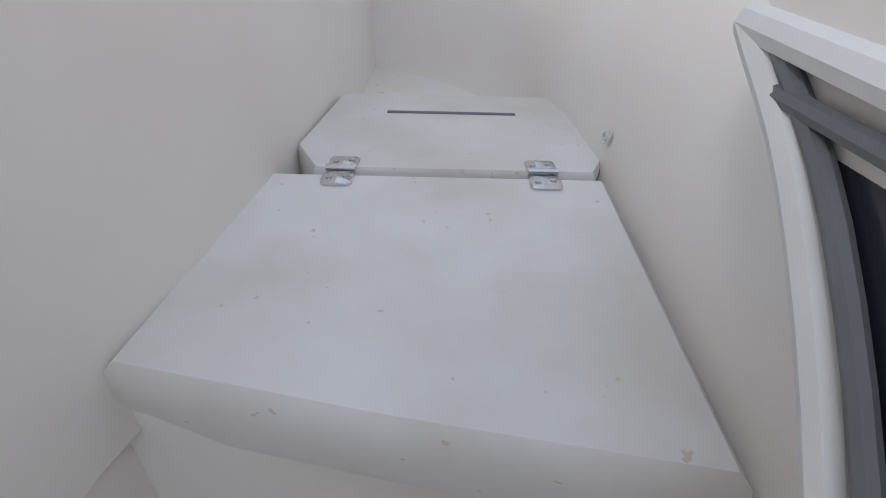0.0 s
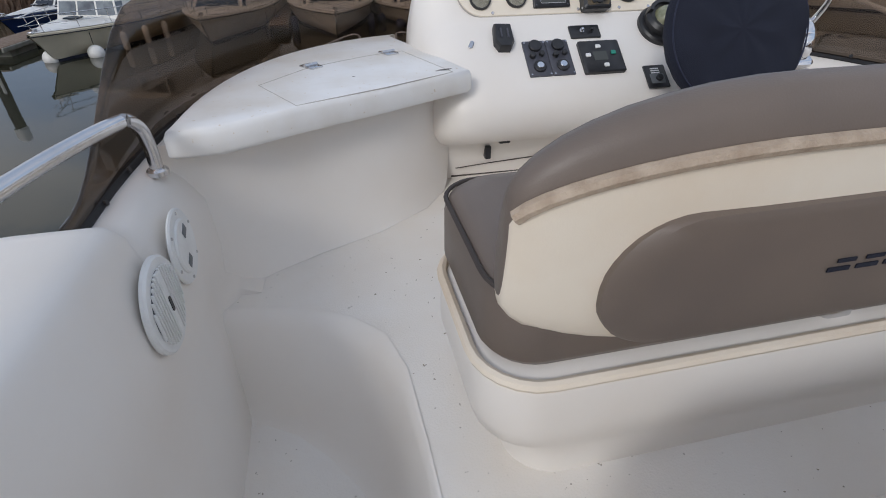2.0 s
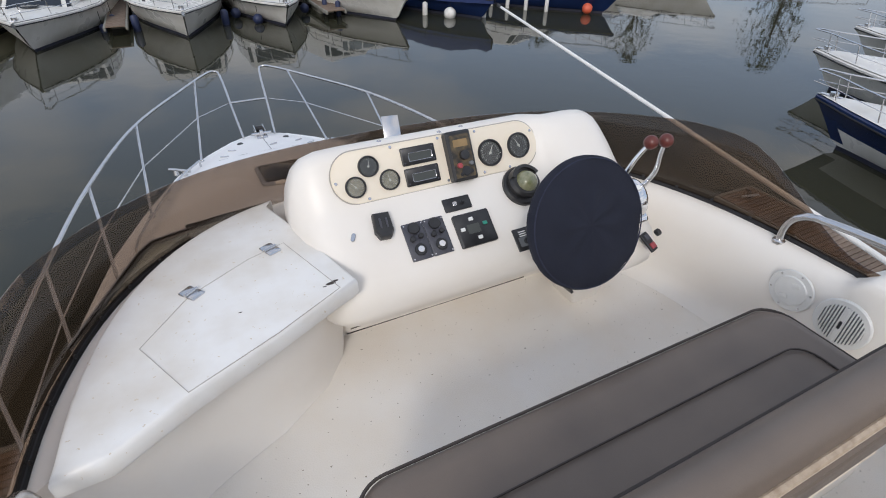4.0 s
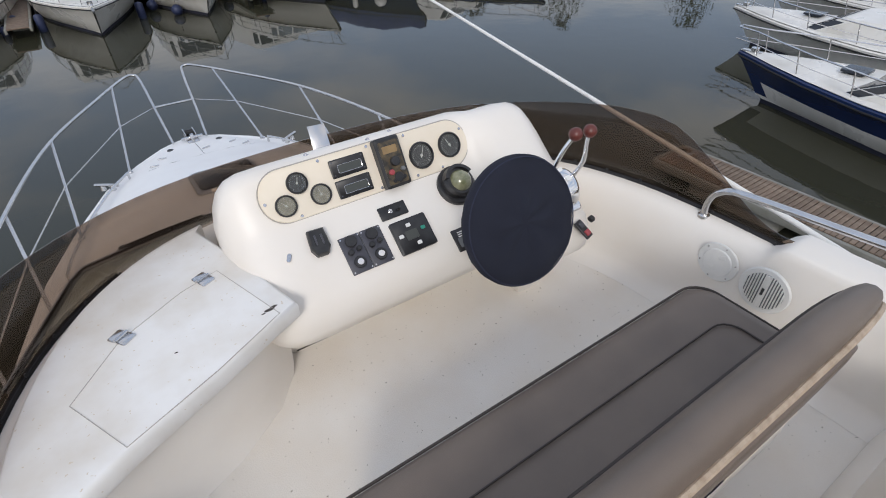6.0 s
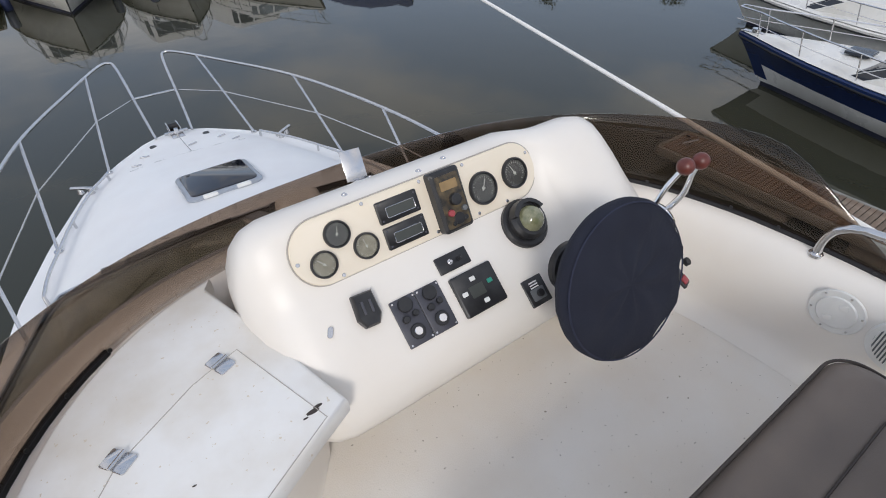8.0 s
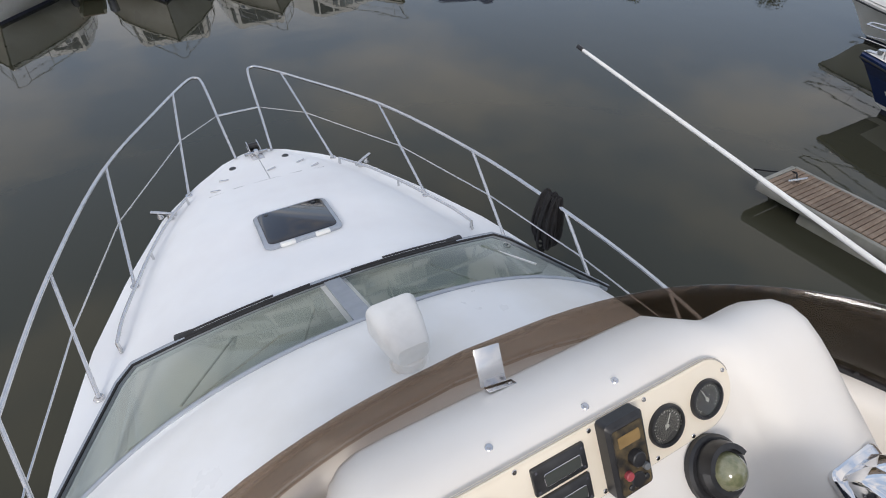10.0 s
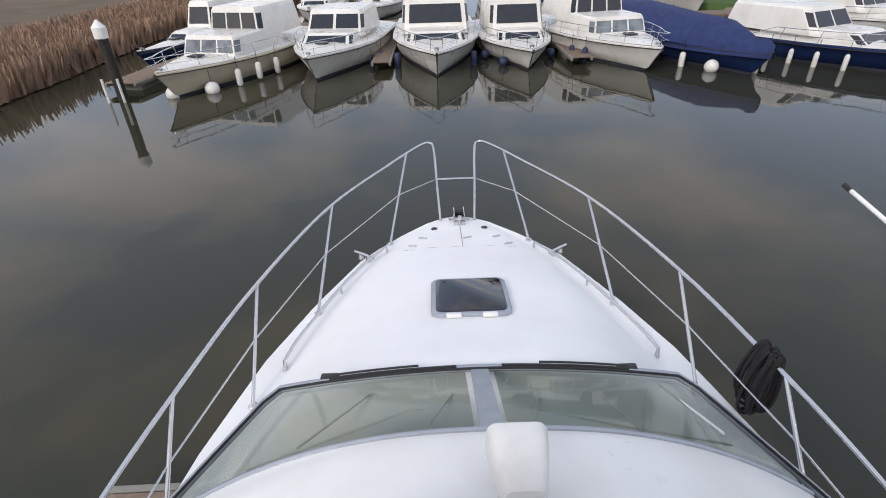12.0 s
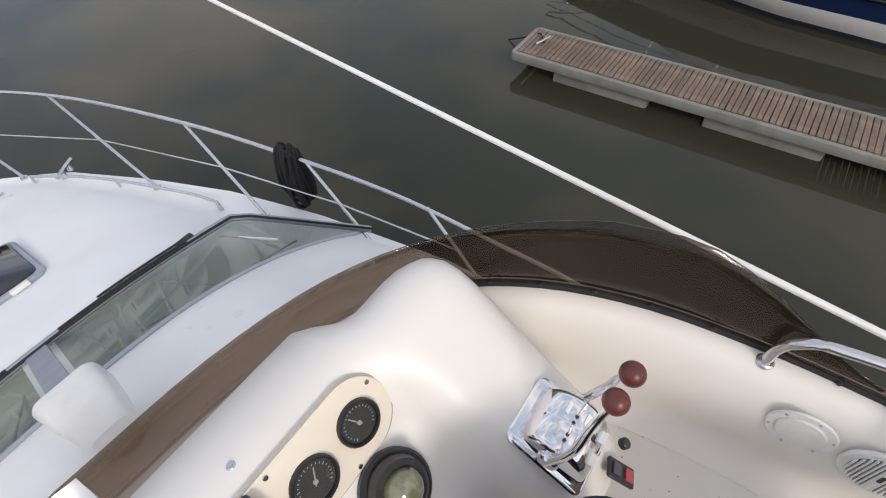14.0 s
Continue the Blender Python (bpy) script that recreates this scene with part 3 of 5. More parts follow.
# ---- bench ----
bench = thing("helm_bench", (0.15, 3.5, 0), "taupe vinyl helm bench with cream backrest on a moulded base", "bench")
XL, XR = -0.60, 0.80
bm = B()
def bench_ring(s, z):
    return [Vector((0.10 + (x) * s, 3.535 + y * s, z)) for x, y in rounded_outline(1.37, 0.40, 0.10, 6)]
loft(bm, [bench_ring(0.90, 0.0), bench_ring(0.905, 0.05), bench_ring(0.93, 0.085), bench_ring(0.985, 0.11), bench_ring(1.0, 0.15), bench_ring(1.0, 0.235), bench_ring(0.992, 0.25), bench_ring(0.96, 0.256)])
part("base", bm, GEL, bench, angle=60)
bm = B()
tube(bm, [p + Vector((0, 0, 0.255)) for p in [Vector((0.10 + x * 1.0, 3.535 + y * 1.0, 0)) for x, y in rounded_outline(1.365, 0.395, 0.1, 6)]], 0.010, 8, closed=True)
part("rim", bm, VINYLC, bench)
def pad(c, w, d, z0, z1, r, puff=0.02):
    bm = B()
    o = rounded_outline(w, d, r, 7)
    def rg(s, z):
        return [Vector((c[0] + x * (1 - 2 * s / w), c[1] + y * (1 - 2 * s / d), z)) for x, y in o]
    loft(bm, [rg(0.012, z0), rg(0.0, z0 + 0.02), rg(0.0, z1 - 0.05), rg(0.008, z1 - 0.025), rg(0.028, z1 - 0.006), rg(0.06, z1), rg(0.13, z1 - 0.012)])
    return bm
cush = part("cushion", pad((0.10, 3.555), 1.34, 0.385, 0.262, 0.425, 0.08), VINYL, bench, angle=80)
bm = B()
tube(bm, [(0.10 + x, 3.555 + y, 0.400) for x, y in rounded_outline(1.335, 0.38, 0.08, 7)], 0.0045, 6, closed=True)
part("seam", bm, SEAM, cush)
bm = B()
tube(bm, [(0.10 + x, 3.470 + y, 0.4205) for x, y in rounded_outline(1.13, 0.235, 0.06, 5)], 0.0028, 6, closed=True)
part("seam", bm, SEAM, cush)

# backrest: a long shell, taupe in front and on top, cream behind, with a taupe pad let in
def back_profile(x):
    """Half-height and thickness fade towards both ends."""
    u = max(0.0, (abs(x - 0.165) - 0.37) / 0.36)
    return math.sqrt(max(0.0, 1 - u * u))
stations = [0.165 + 0.73 * math.sin(radians(a)) for a in range(-90, 91, 6)]
def back_ring(x):
    h = back_profile(x)
    zc, zh = 0.480, 0.205 * (0.36 + 0.64 * h)
    th = 0.06 * (0.3 + 0.7 * h)
    pts = []
    for k in range(20):
        a = 2 * math.pi * k / 20
        ca, sa = math.cos(a), math.sin(a)
        y = th * math.copysign(abs(ca) ** 0.7, ca)
        z = zh * math.copysign(abs(sa) ** 0.75, sa)
        pts.append(Vector((x, 3.375 + y - z * 0.10, zc + z)))
    return pts
bm = B()
rings = [back_ring(x) for x in stations]
rows = loft(bm, rings)
for n_, f in enumerate(bm.faces):
    f.material_index = 0 if 8 <= n_ % 20 <= 15 else 1
bk = part("backrest", bm, [VINYLC, VINYL], bench, angle=80)
bm = B()
tube(bm, [back_ring(x)[8] + Vector((0, -0.002, 0.0)) for x in stations[1:-1]], 0.010, 8)
part("piping", bm, PIPING, bk, "stained frayed cream piping")
bm = B()
for sgn in (1,):
    o = rounded_outline(1.22, 0.220, 0.104, 8)
    rg = lambda s, off: [Vector((0.165 + x * s, 3.375 - off - (y * s - 0.045) * 0.10, 0.430 + y * s)) for x, y in o]
    loft(bm, [rg(1.0, 0.035), rg(1.0, 0.058), rg(0.98, 0.066), rg(0.9, 0.070)])
pd = part("back_pad", bm, VINYL, bk, "smooth taupe pad")
# maker's mark as plain bars and an arrow shape
marks = [((0.036, 0.007), (-0.10 + k * 0.047, 0.424), 0) for k in range(7)] + [((0.030, 0.006), (-0.094 + k * 0.047, 0.439), 0) for k in range(7)]
marks += [((0.07, 0.006), (0.06, 0.461), -25), ((0.05, 0.006), (0.09, 0.465), 40)]
for (w, h), (x, z), turn in marks:
    bm = B()
    box(bm, (0, 0, 0), (w, 0.002, h), 0, pose(x, 3.3075 - (z - 0.43) * 0.10, z, 0, turn, 0))
    part("embroidered_stroke", bm, NAVY, bk, smooth=False)
bm = B()
tube(bm, [back_ring(x)[2] + Vector((0, 0.001, 0)) for x in stations[2:-2]], 0.0045, 6)
part("seam", bm, SEAM, bk)
bm = B()
box(bm, (0.05, 3.395, 0.24), (0.06, 0.05, 0.10), 0.01)
part("bracket", bm, STEEL, bench)

# ---- port locker with a hinged lid ----
lock = thing("side_locker", (-0.7, 4.3, 0), "cream moulded side locker with a white hinged lid", "locker")
def locker_edge(z, inset=0.0):
    """Aft face line of the locker, from the coaming to the console."""
    return [Vector((x, y + inset, z)) for x, y in ((-1.10, 3.985), (-1.00, 3.99), (-0.83, 4.09), (-0.62, 4.19), (-0.45, 4.28), (-0.34, 4.335))]
bm = B()
face = [Vector((-1.14, 4.00, 0)), Vector((-1.02, 4.09, 0)), Vector((-0.92, 4.155, 0)), Vector((-0.8, 4.22, 0)), Vector((-0.62, 4.30, 0)), Vector((-0.45, 4.42, 0)), Vector((-0.36, 4.54, 0))]
rows = []
for s, z in ((-0.05, 0.0008), (-0.02, 0.03), (0.0, 0.10), (0.0, 0.42)):
    rows.append([Vector((p.x + s * 0.5 * -1 * -1, p.y + s, z)) for p in face])
loft(bm, rows, closed=False)
part("front_panel", bm, GEL, lock, angle=70)
out_i = [i for i in range(len(PLAN)) if PLAN[i][0] < -0.44 and PLAN[i][1] > 4.02]
top_o = [plan_point(i, -0.015, 0) for i in out_i]
outline = locker_edge(0.0) + [Vector((-0.44, 4.70, 0)), Vector((-0.50, 4.90, 0))] + top_o[::-1]
def lid_ring(s, z):
    c = Vector((-0.70, 4.38, 0))
    return [Vector((c.x + (p.x - c.x) * s, c.y + (p.y - c.y) * s, z)) for p in outline]
bm = B()
loft(bm, [lid_ring(0.97, 0.395), lid_ring(1.0, 0.405), lid_ring(1.0, 0.445), lid_ring(0.985, 0.458), lid_ring(0.96, 0.461)])
tp = part("worktop", bm, LIDMAT, lock, "glossy white locker top", angle=50)
bm = B()
o = [Vector((x, y, 0.461)) for x, y in ((-0.83, 4.10), (-0.60, 4.205), (-0.40, 4.315), (-0.50, 4.62), (-0.62, 4.575), (-0.80, 4.465), (-0.93, 4.30))]
tube(bm, o, 0.0013, 6, closed=True)
part("lid_seam", bm, SOFTSEAM, tp)
for hx, hy, rz in ((-0.547, 4.60, 25), (-0.794, 4.475, 38)):
    bm = B()
    M = pose(hx, hy, 0.461, 0, 0, rz)
    plate(bm, M @ pose(0, -0.018, 0), 0.045, 0.030, 0.006, 0.004, 0.001)
    plate(bm, M @ pose(0, 0.016, 0), 0.045, 0.028, 0.006, 0.004, 0.001)
    tube(bm, [M @ Vector((-0.022, 0, 0.006)), M @ Vector((0.022, 0, 0.006))], 0.005, 8)
    part("hinge", bm, STEEL, lock)
for x, y, s in ((-0.42, 4.345, 0.010), (-0.405, 4.352, 0.007), (-0.68, 4.33, 0.003), (-0.44, 4.338, 0.004)):
    bm = B()
    disc(bm, pose(x, y, 0.4605) @ Matrix.Diagonal((1.6, 0.6, 1, 1)), s, 0.0012, 9)
    part("chipped_patch", bm, SEAM, tp)

# ---- console ----
con = thing("helm_console", (0.15, 4.6, 0), "cream moulded helm console crowded with instruments", "console")
PROF = [(4.58, 0.0), (4.55, 0.08), (4.53, 0.15), (4.44, 0.19), (4.36, 0.235), (4.335, 0.29), (4.345, 0.345), (4.38, 0.392), (4.445, 0.445), (4.53, 0.514), (4.575, 0.545), (4.598, 0.565), (4.635, 0.625), (4.672, 0.69), (4.70, 0.706), (4.76, 0.700), (4.83, 0.665), (4.90, 0.610), (4.95, 0.530), (4.975, 0.43), (4.975, 0.30)]
PROF_R = [(4.58, 0.0), (4.55, 0.08), (4.50, 0.14), (4.38, 0.18), (4.22, 0.23), (4.17, 0.29), (4.17, 0.345), (4.20, 0.395), (4.27, 0.44), (4.36, 0.50), (4.42, 0.545), (4.47, 0.58), (4.54, 0.635), (4.60, 0.675), (4.65, 0.70), (4.70, 0.705), (4.75, 0.685), (4.80, 0.63), (4.83, 0.55), (4.84, 0.45), (4.83, 0.30)]
def mix_prof(t):
    return [(a[0] + (b[0] - a[0]) * t, a[1] + (b[1] - a[1]) * t) for a, b in zip(PROF, PROF_R)]
def con_ring(x, s, t, dx=0.0):
    out = []
    for y, z in mix_prof(t):
        yy = 4.72 + (y - 4.72) * s
        zz = z if z < 0.2 else 0.2 + (z - 0.2) * (0.35 + 0.65 * s)
        out.append(Vector((x + dx * (1 - z), yy, zz)))
    return out
xs = [(-0.455, 0.35, 0), (-0.45, 0.55, 0), (-0.435, 0.72, 0), (-0.41, 0.86, 0), (-0.375, 0.95, 0), (-0.33, 0.99, 0), (-0.25, 1, 0), (0.0, 1, 0), (0.2, 1, 0), (0.40, 1, 0), (0.485, 1, 0.02), (0.52, 1, 0.35), (0.56, 1, 0.85), (0.60, 1, 1), (0.70, 1, 1), (0.745, 0.98, 1), (0.785, 0.93, 1), (0.815, 0.84, 1), (0.835, 0.7, 1), (0.845, 0.5, 1)]
bm = B()
loft(bm, [con_ring(x, s, t) for x, s, t in xs], closed=True)
part("body", bm, GEL, con, angle=75)
bm = B()
loft(bm, [[Vector((0.635 - k * 0.07 + x * (1 + k * 0.7), 4.415 - k * 0.05 + y * (1 + k * 0.9), z)) for x, y in rounded_outline(0.13, 0.14, 0.012, 3)] for k, z in ((0, 0), (0.45, 0.13), (1.0, 0.29))])
part("pedestal", bm, GEL, con)
bm = B()
box(bm, (0, 0, 0), (0.020, 0.11, 0.13), 0.005, pose(0.512, 4.375, 0.15, -10, -20, 0))
part("foot_switch_cover", bm, BLACK, con)
bm = B()
tube(bm, [(-0.33, 4.55, 0.055), (-0.2, 4.548, 0.065), (0.0, 4.548, 0.075), (0.3, 4.548, 0.085)], 0.002, 6)
tube(bm, [(-0.34, 4.575, 0.012), (0.1, 4.578, 0.010), (0.48, 4.575, 0.012)], 0.003, 6)
part("panel_gap", bm, SEAM, con)
bm = B()
box(bm, (-0.165, 4.505, 0.168), (0.042, 0.03, 0.022), 0.006)
part("latch", bm, BLACK, con)
bm = B()
box(bm, (-0.215, 4.535, 0.115), (0.022, 0.03, 0.050), 0.005)
part("latch", bm, BLACK, con)

# instrument panel plane and lower dash plane
GN, GV, GO = Vector((0, -0.866, 0.50)), Vector((0, 0.50, 0.866)), Vector((0, 4.635, 0.625))
LN, LV, LO = Vector((0, -0.63, 0.777)), Vector((0, 0.777, 0.63)), Vector((0, 4.445, 0.445))
def on_gauge(x, v, lift=0.0):
    return frame_on(GO + Vector((x, 0, 0)) + GV * v + GN * lift, (1, 0, 0), GN)
def on_dash(x, v, lift=0.0):
    return frame_on(LO + Vector((x, 0, 0)) + LV * v + LN * lift, (1, 0, 0), LN)

bm = B()
plate(bm, on_gauge(0.092, 0.008, -0.004), 0.81, 0.175, 0.085, 0.013, 0.002, 10)
panel = part("instrument_panel", bm, PANEL, con)
bm = B()
M = on_gauge(0.092, 0.008, 0.004)
tube(bm, [M @ Vector((x, y, 0)) for x, y in rounded_outline(0.814, 0.179, 0.087, 10)], 0.0022, 6, closed=True)
part("panel_edge", bm, SOFTSEAM, panel)
for x, v in ((-0.30, 0.0), (-0.2, -0.07), (-0.09, 0.085), (0.09, 0.085), (0.10, -0.068), (0.24, 0.085), (0.36, -0.068), (0.475, 0.05), (0.25, -0.068)):
    bm = B()
    disc(bm, on_gauge(x, v, 0.009), 0.0055, 0.003, 12, 0.001)
    part("screw", bm, STEEL, panel)

def gauge(x, v, r, face, needle):
    g = thing("gauge", on_gauge(x, v, 0.009).translation, "round analogue gauge with a black bezel in the panel", "gauge", "gauges in the helm panel")
    bm = B()
    ringshape(bm, on_gauge(x, v, 0.009), r, r * 0.17, 0.011)
    part("bezel", bm, BLACK, g)
    bm = B()
    disc(bm, on_gauge(x, v, 0.009), r * 0.84, 0.003, 28)
    d = part("dial", bm, face, g)
    bm = B()
    M = on_gauge(x, v, 0.0125)
    for k in range(21):
        a = radians(225 - 270 * k / 20)
        c = Vector((math.cos(a), math.sin(a), 0)) * r * 0.68
        box(bm, (0, 0, 0), (r * 0.12 if k % 5 == 0 else r * 0.07, r * 0.03, 0.0006), 0, M @ Matrix.Translation(c) @ Matrix.Rotation(a, 4, "Z"))
    part("scale_marks", bm, WHITEP, d, smooth=False)
    bm = B()
    box(bm, (0, 0, 0), (r * 0.05, r * 0.75, 0.001), 0, M @ Matrix.Rotation(radians(needle), 4, "Z") @ Matrix.Translation((0, r * 0.2, 0.001)))
    disc(bm, M, r * 0.10, 0.003, 12)
    part("needle", bm, WHITEP, d, smooth=False)
    bm = B()
    disc(bm, on_gauge(x, v, 0.0165), r * 0.83, 0.001, 28)
    part("glass", bm, LENS, g)

gauge(-0.238, -0.024, 0.036, DIALPALE, 40)
gauge(-0.180, 0.036, 0.036, DIAL, -20)
gauge(-0.116, -0.022, 0.036, DIALPALE, 10)
gauge(0.287, -0.002, 0.050, DIAL, -30)
gauge(0.413, 0.004, 0.048, DIAL, 25)

for v in (0.042, -0.030):
    d = thing("display_unit", on_gauge(0.003, v).translation, "small rectangular black digital display in the panel", "display", "twin digital displays")
    bm = B()
    plate(bm, on_gauge(0.005, v, 0.009), 0.128, 0.062, 0.004, 0.008, 0.002, 3)
    part("housing", bm, BLACK, d)
    bm = B()
    plate(bm, on_gauge(0.010, v - 0.004, 0.0172), 0.086, 0.026, 0.003, 0.001, 0, 3)
    part("screen", bm, LCDGREY, d)
    bm = B()
    M = on_gauge(0.010, v - 0.004, 0.0178)
    tube(bm, [M @ Vector((x, y, 0)) for x, y in rounded_outline(0.088, 0.028, 0.004, 3)], 0.001, 5, closed=True)
    part("screen_border", bm, STEEL, d)
    for sx, sy in ((-0.055, 0.022), (0.055, 0.022), (-0.055, -0.022), (0.055, -0.022)):
        bm = B()
        disc(bm, on_gauge(0.005 + sx, v + sy, 0.017), 0.003, 0.001, 8)
        part("screw", bm, SLATE, d)

vh = thing("control_unit", on_gauge(0.165, 0.005).translation, "tall black control unit with worn bronze face", "radio unit")
bm = B()
plate(bm, on_gauge(0.156, 0.008, 0.009), 0.098, 0.178, 0.010, 0.036, 0.007, 4)
part("housing", bm, BLACK, vh)
bm = B()
plate(bm, on_gauge(0.156, 0.006, 0.0445), 0.078, 0.152, 0.006, 0.002, 0, 4)
fc = part("face", bm, WORNGOLD, vh, "worn bronze and black face")
bm = B()
plate(bm, on_gauge(0.156, 0.052, 0.0465), 0.056, 0.026, 0.003, 0.001, 0, 3)
part("screen", bm, LCD, fc)
for x, v, r, hgt, mt in ((0.160, 0.008, 0.017, 0.018, BLACK), (0.137, -0.026, 0.010, 0.010, RED), (0.182, -0.024, 0.008, 0.012, GREYRUB), (0.160, -0.048, 0.018, 0.004, BLACK), (0.140, -0.058, 0.007, 0.005, BLACK), (0.182, -0.052, 0.007, 0.005, BLACK)):
    bm = B()
    disc(bm, on_gauge(x, v, 0.046), r, hgt, 18, 0.002)
    part("knob", bm, mt, fc)

# lower dash
al = thing("handset_bracket", on_dash(-0.19, 0.09).translation, "black plastic handset bracket on the dash", "bracket")
bm = B()
M = on_dash(-0.190, 0.085, 0.0) @ pose(0, 0, 0, 0, 0, -4)
loft(bm, [[M @ Vector((x * s, y * s2, z)) for x, y in ((-0.028, 0.045), (0.028, 0.045), (0.032, -0.02), (0.018, -0.045), (-0.018, -0.045), (-0.032, -0.02))] for s, s2, z in ((1, 1, 0), (1, 1, 0.022), (0.85, 0.9, 0.030))])
part("body", bm, BLACK, al, angle=30)
bm = B()
for dx in (-0.011, 0.011):
    box(bm, (0, 0, 0), (0.006, 0.035, 0.006), 0.001, M @ pose(dx, 0.005, 0.031))
part("rib", bm, SLATE, al)

sw = thing("engine_switch_panel", on_dash(-0.05, 0).translation, "two slate engine start panels with keys and buzzers", "switch panel")
for cx in (-0.090, -0.012):
    bm = B()
    plate(bm, on_dash(cx - 0.001, 0.007, 0.0005), 0.076, 0.134, 0.003, 0.005, 0.001, 2)
    pn = part("panel", bm, SLATE, sw)
    for dx, dv, r, hgt, mt in ((0.0, 0.045, 0.021, 0.010, BLACK), (-0.016, 0.008, 0.010, 0.014, BLACK), (0.016, 0.014, 0.009, 0.012, BLACK), (0.0, -0.032, 0.021, 0.008, BLACK)):
        bm = B()
        disc(bm, on_dash(cx + dx, 0.007 + dv, 0.005), r, hgt, 20, 0.002)
        k = part("button", bm, mt, pn)
    bm = B()
    disc(bm, on_dash(cx, -0.025, 0.013), 0.0115, 0.004, 18, 0.001)
    part("key_switch", bm, CHROME, pn)
    for dx in (-0.032, 0.032):
        for dv in (-0.06, 0.06):
            bm = B()
            disc(bm, on_dash(cx + dx, 0.007 + dv, 0.005), 0.003, 0.002, 8)
            part("screw", bm, STEEL, pn)

ap = thing("autopilot_control", on_dash(0.125, 0).translation, "square black autopilot control with pale keys", "control panel")
bm = B()
plate(bm, on_dash(0.127, -0.003, 0.0005), 0.142, 0.122, 0.006, 0.014, 0.003, 3)
apb = part("housing", bm, BLACK, ap)
bm = B()
plate(bm, on_dash(0.120, -0.004, 0.0145), 0.048, 0.034, 0.002, 0.001, 0, 2)
part("screen", bm, LCDGREY, apb)
for dx, dv, mt in ((0.0, 0.036, WHITEP), (-0.042, 0.004, WHITEP), (0.048, 0.010, GREEN), (0.012, -0.036, WHITEP)):
    bm = B()
    plate(bm, on_dash(0.120 + dx, -0.004 + dv, 0.0145), 0.017, 0.013, 0.003, 0.004, 0.001, 3)
    part("key", bm, mt, apb)

sm = thing("trim_switch_panel", on_dash(0.1, 0.1).translation, "small black switch plate with two toggles", "switch panel")
bm = B()
plate(bm, on_dash(0.098, 0.102, 0.0005), 0.106, 0.050, 0.003, 0.006, 0.0015, 2)
smb = part("plate", bm, BLACK, sm)
for dx, mt in ((-0.012, STEEL), (0.022, BLACK)):
    bm = B()
    disc(bm, on_dash(0.098 + dx, 0.102, 0.006), 0.008, 0.004, 14)
    disc(bm, on_dash(0.098 + dx, 0.102, 0.010), 0.005, 0.010, 12, 0.001)
    part("toggle", bm, mt, smb)

gm = thing("rotary_switch", on_dash(0.29, -0.09).translation, "black rotary switch panel under the steering wheel", "switch panel")
bm = B()
plate(bm, on_dash(0.300, -0.088, 0.0005), 0.075, 0.085, 0.003, 0.006, 0.0015, 2)
gmb = part("plate", bm, BLACK, gm)
bm = B()
plate(bm, on_dash(0.300, -0.098, 0.0067), 0.050, 0.036, 0.003, 0.0008, 0, 2)
part("label_plate", bm, GREYRUB, gmb)
bm = B()
disc(bm, on_dash(0.305, -0.098, 0.007), 0.012, 0.010, 16, 0.002)
part("knob", bm, BLACK, gmb)
bm = B()
for k in range(3):
    box(bm, (0, 0, 0), (0.03, 0.004, 0.0006), 0, on_dash(0.298, -0.060 - k * 0.008, 0.0068))
part("print_bar", bm, WHITEP, gmb, smooth=False)

oc = thing("dash_socket", on_dash(-0.29, 0.07).translation, "small oval steel socket cover on the dash", "socket")
bm = B()
plate(bm, on_dash(-0.295, 0.075, 0.0) @ pose(0, 0, 0, 0, 0, 60), 0.03, 0.014, 0.0069, 0.004, 0.001, 5)
part("cover", bm, STEEL, oc)

cp = thing("compass", on_dash(0.375, 0.118).translation, "black steering compass with a clouded dome", "compass")
bm = B()
disc(bm, on_dash(0.375, 0.108, 0.0), 0.078, 0.020, 32, 0.006)
disc(bm, on_dash(0.375, 0.112, 0.018), 0.062, 0.030, 32, 0.010)
cpb = part("base", bm, BLACK, cp)
bm = B()
ball(bm, on_dash(0.378, 0.110, 0.036).translation, 0.044, (1, 1, 1), 24)
part("dome", bm, COMPASSG, cp)
bm = B()
M = on_dash(0.375, 0.112, 0.03)
loft(bm, [[M @ Vector((r * math.cos(a), r * math.sin(a), z)) for a in [radians(20 + 14 * k) for k in range(11)]] + [M @ Vector(((r - 0.012) * math.cos(a), (r - 0.012) * math.sin(a), z)) for a in [radians(160 - 14 * k) for k in range(11)]] for r, z in ((0.064, 0.0), (0.060, 0.030))])
part("hood", bm, BLACK, cpb)

# steering wheel under its cover
WC, WN = Vector((0.360, 4.145, 0.570)), Vector((-0.06, -0.90, 0.36))
st = thing("steering_wheel", (0.38, 4.3, 0.46), "steering wheel under a fitted navy canvas cover", "steering wheel")
WM = frame_on(WC, (1, 0, 0), WN)
bm = B()
prof = [(0.0, 0.020), (0.08, 0.022), (0.15, 0.020), (0.195, 0.014), (0.208, 0.0), (0.208, -0.018), (0.200, -0.035), (0.17, -0.045), (0.10, -0.05), (0.0, -0.05)]
SEG = 56
rings = []
for r, z in prof:
    rings.append([WM @ Vector((max(r, 0.002) * math.cos(2 * math.pi * k / SEG) * (1 + 0.006 * math.sin(k * 2.3) * (r > 0.19)), max(r, 0.002) * math.sin(2 * math.pi * k / SEG) * 1.03, z + (0.006 * math.sin(k * 0.9 + r * 34) + 0.004 * math.sin(k * 0.37 - r * 21)) * (0.05 < r < 0.2))) for k in range(SEG)])
loft(bm, rings)
cov = part("cover", bm, NAVY, st, angle=80)
bm = B()
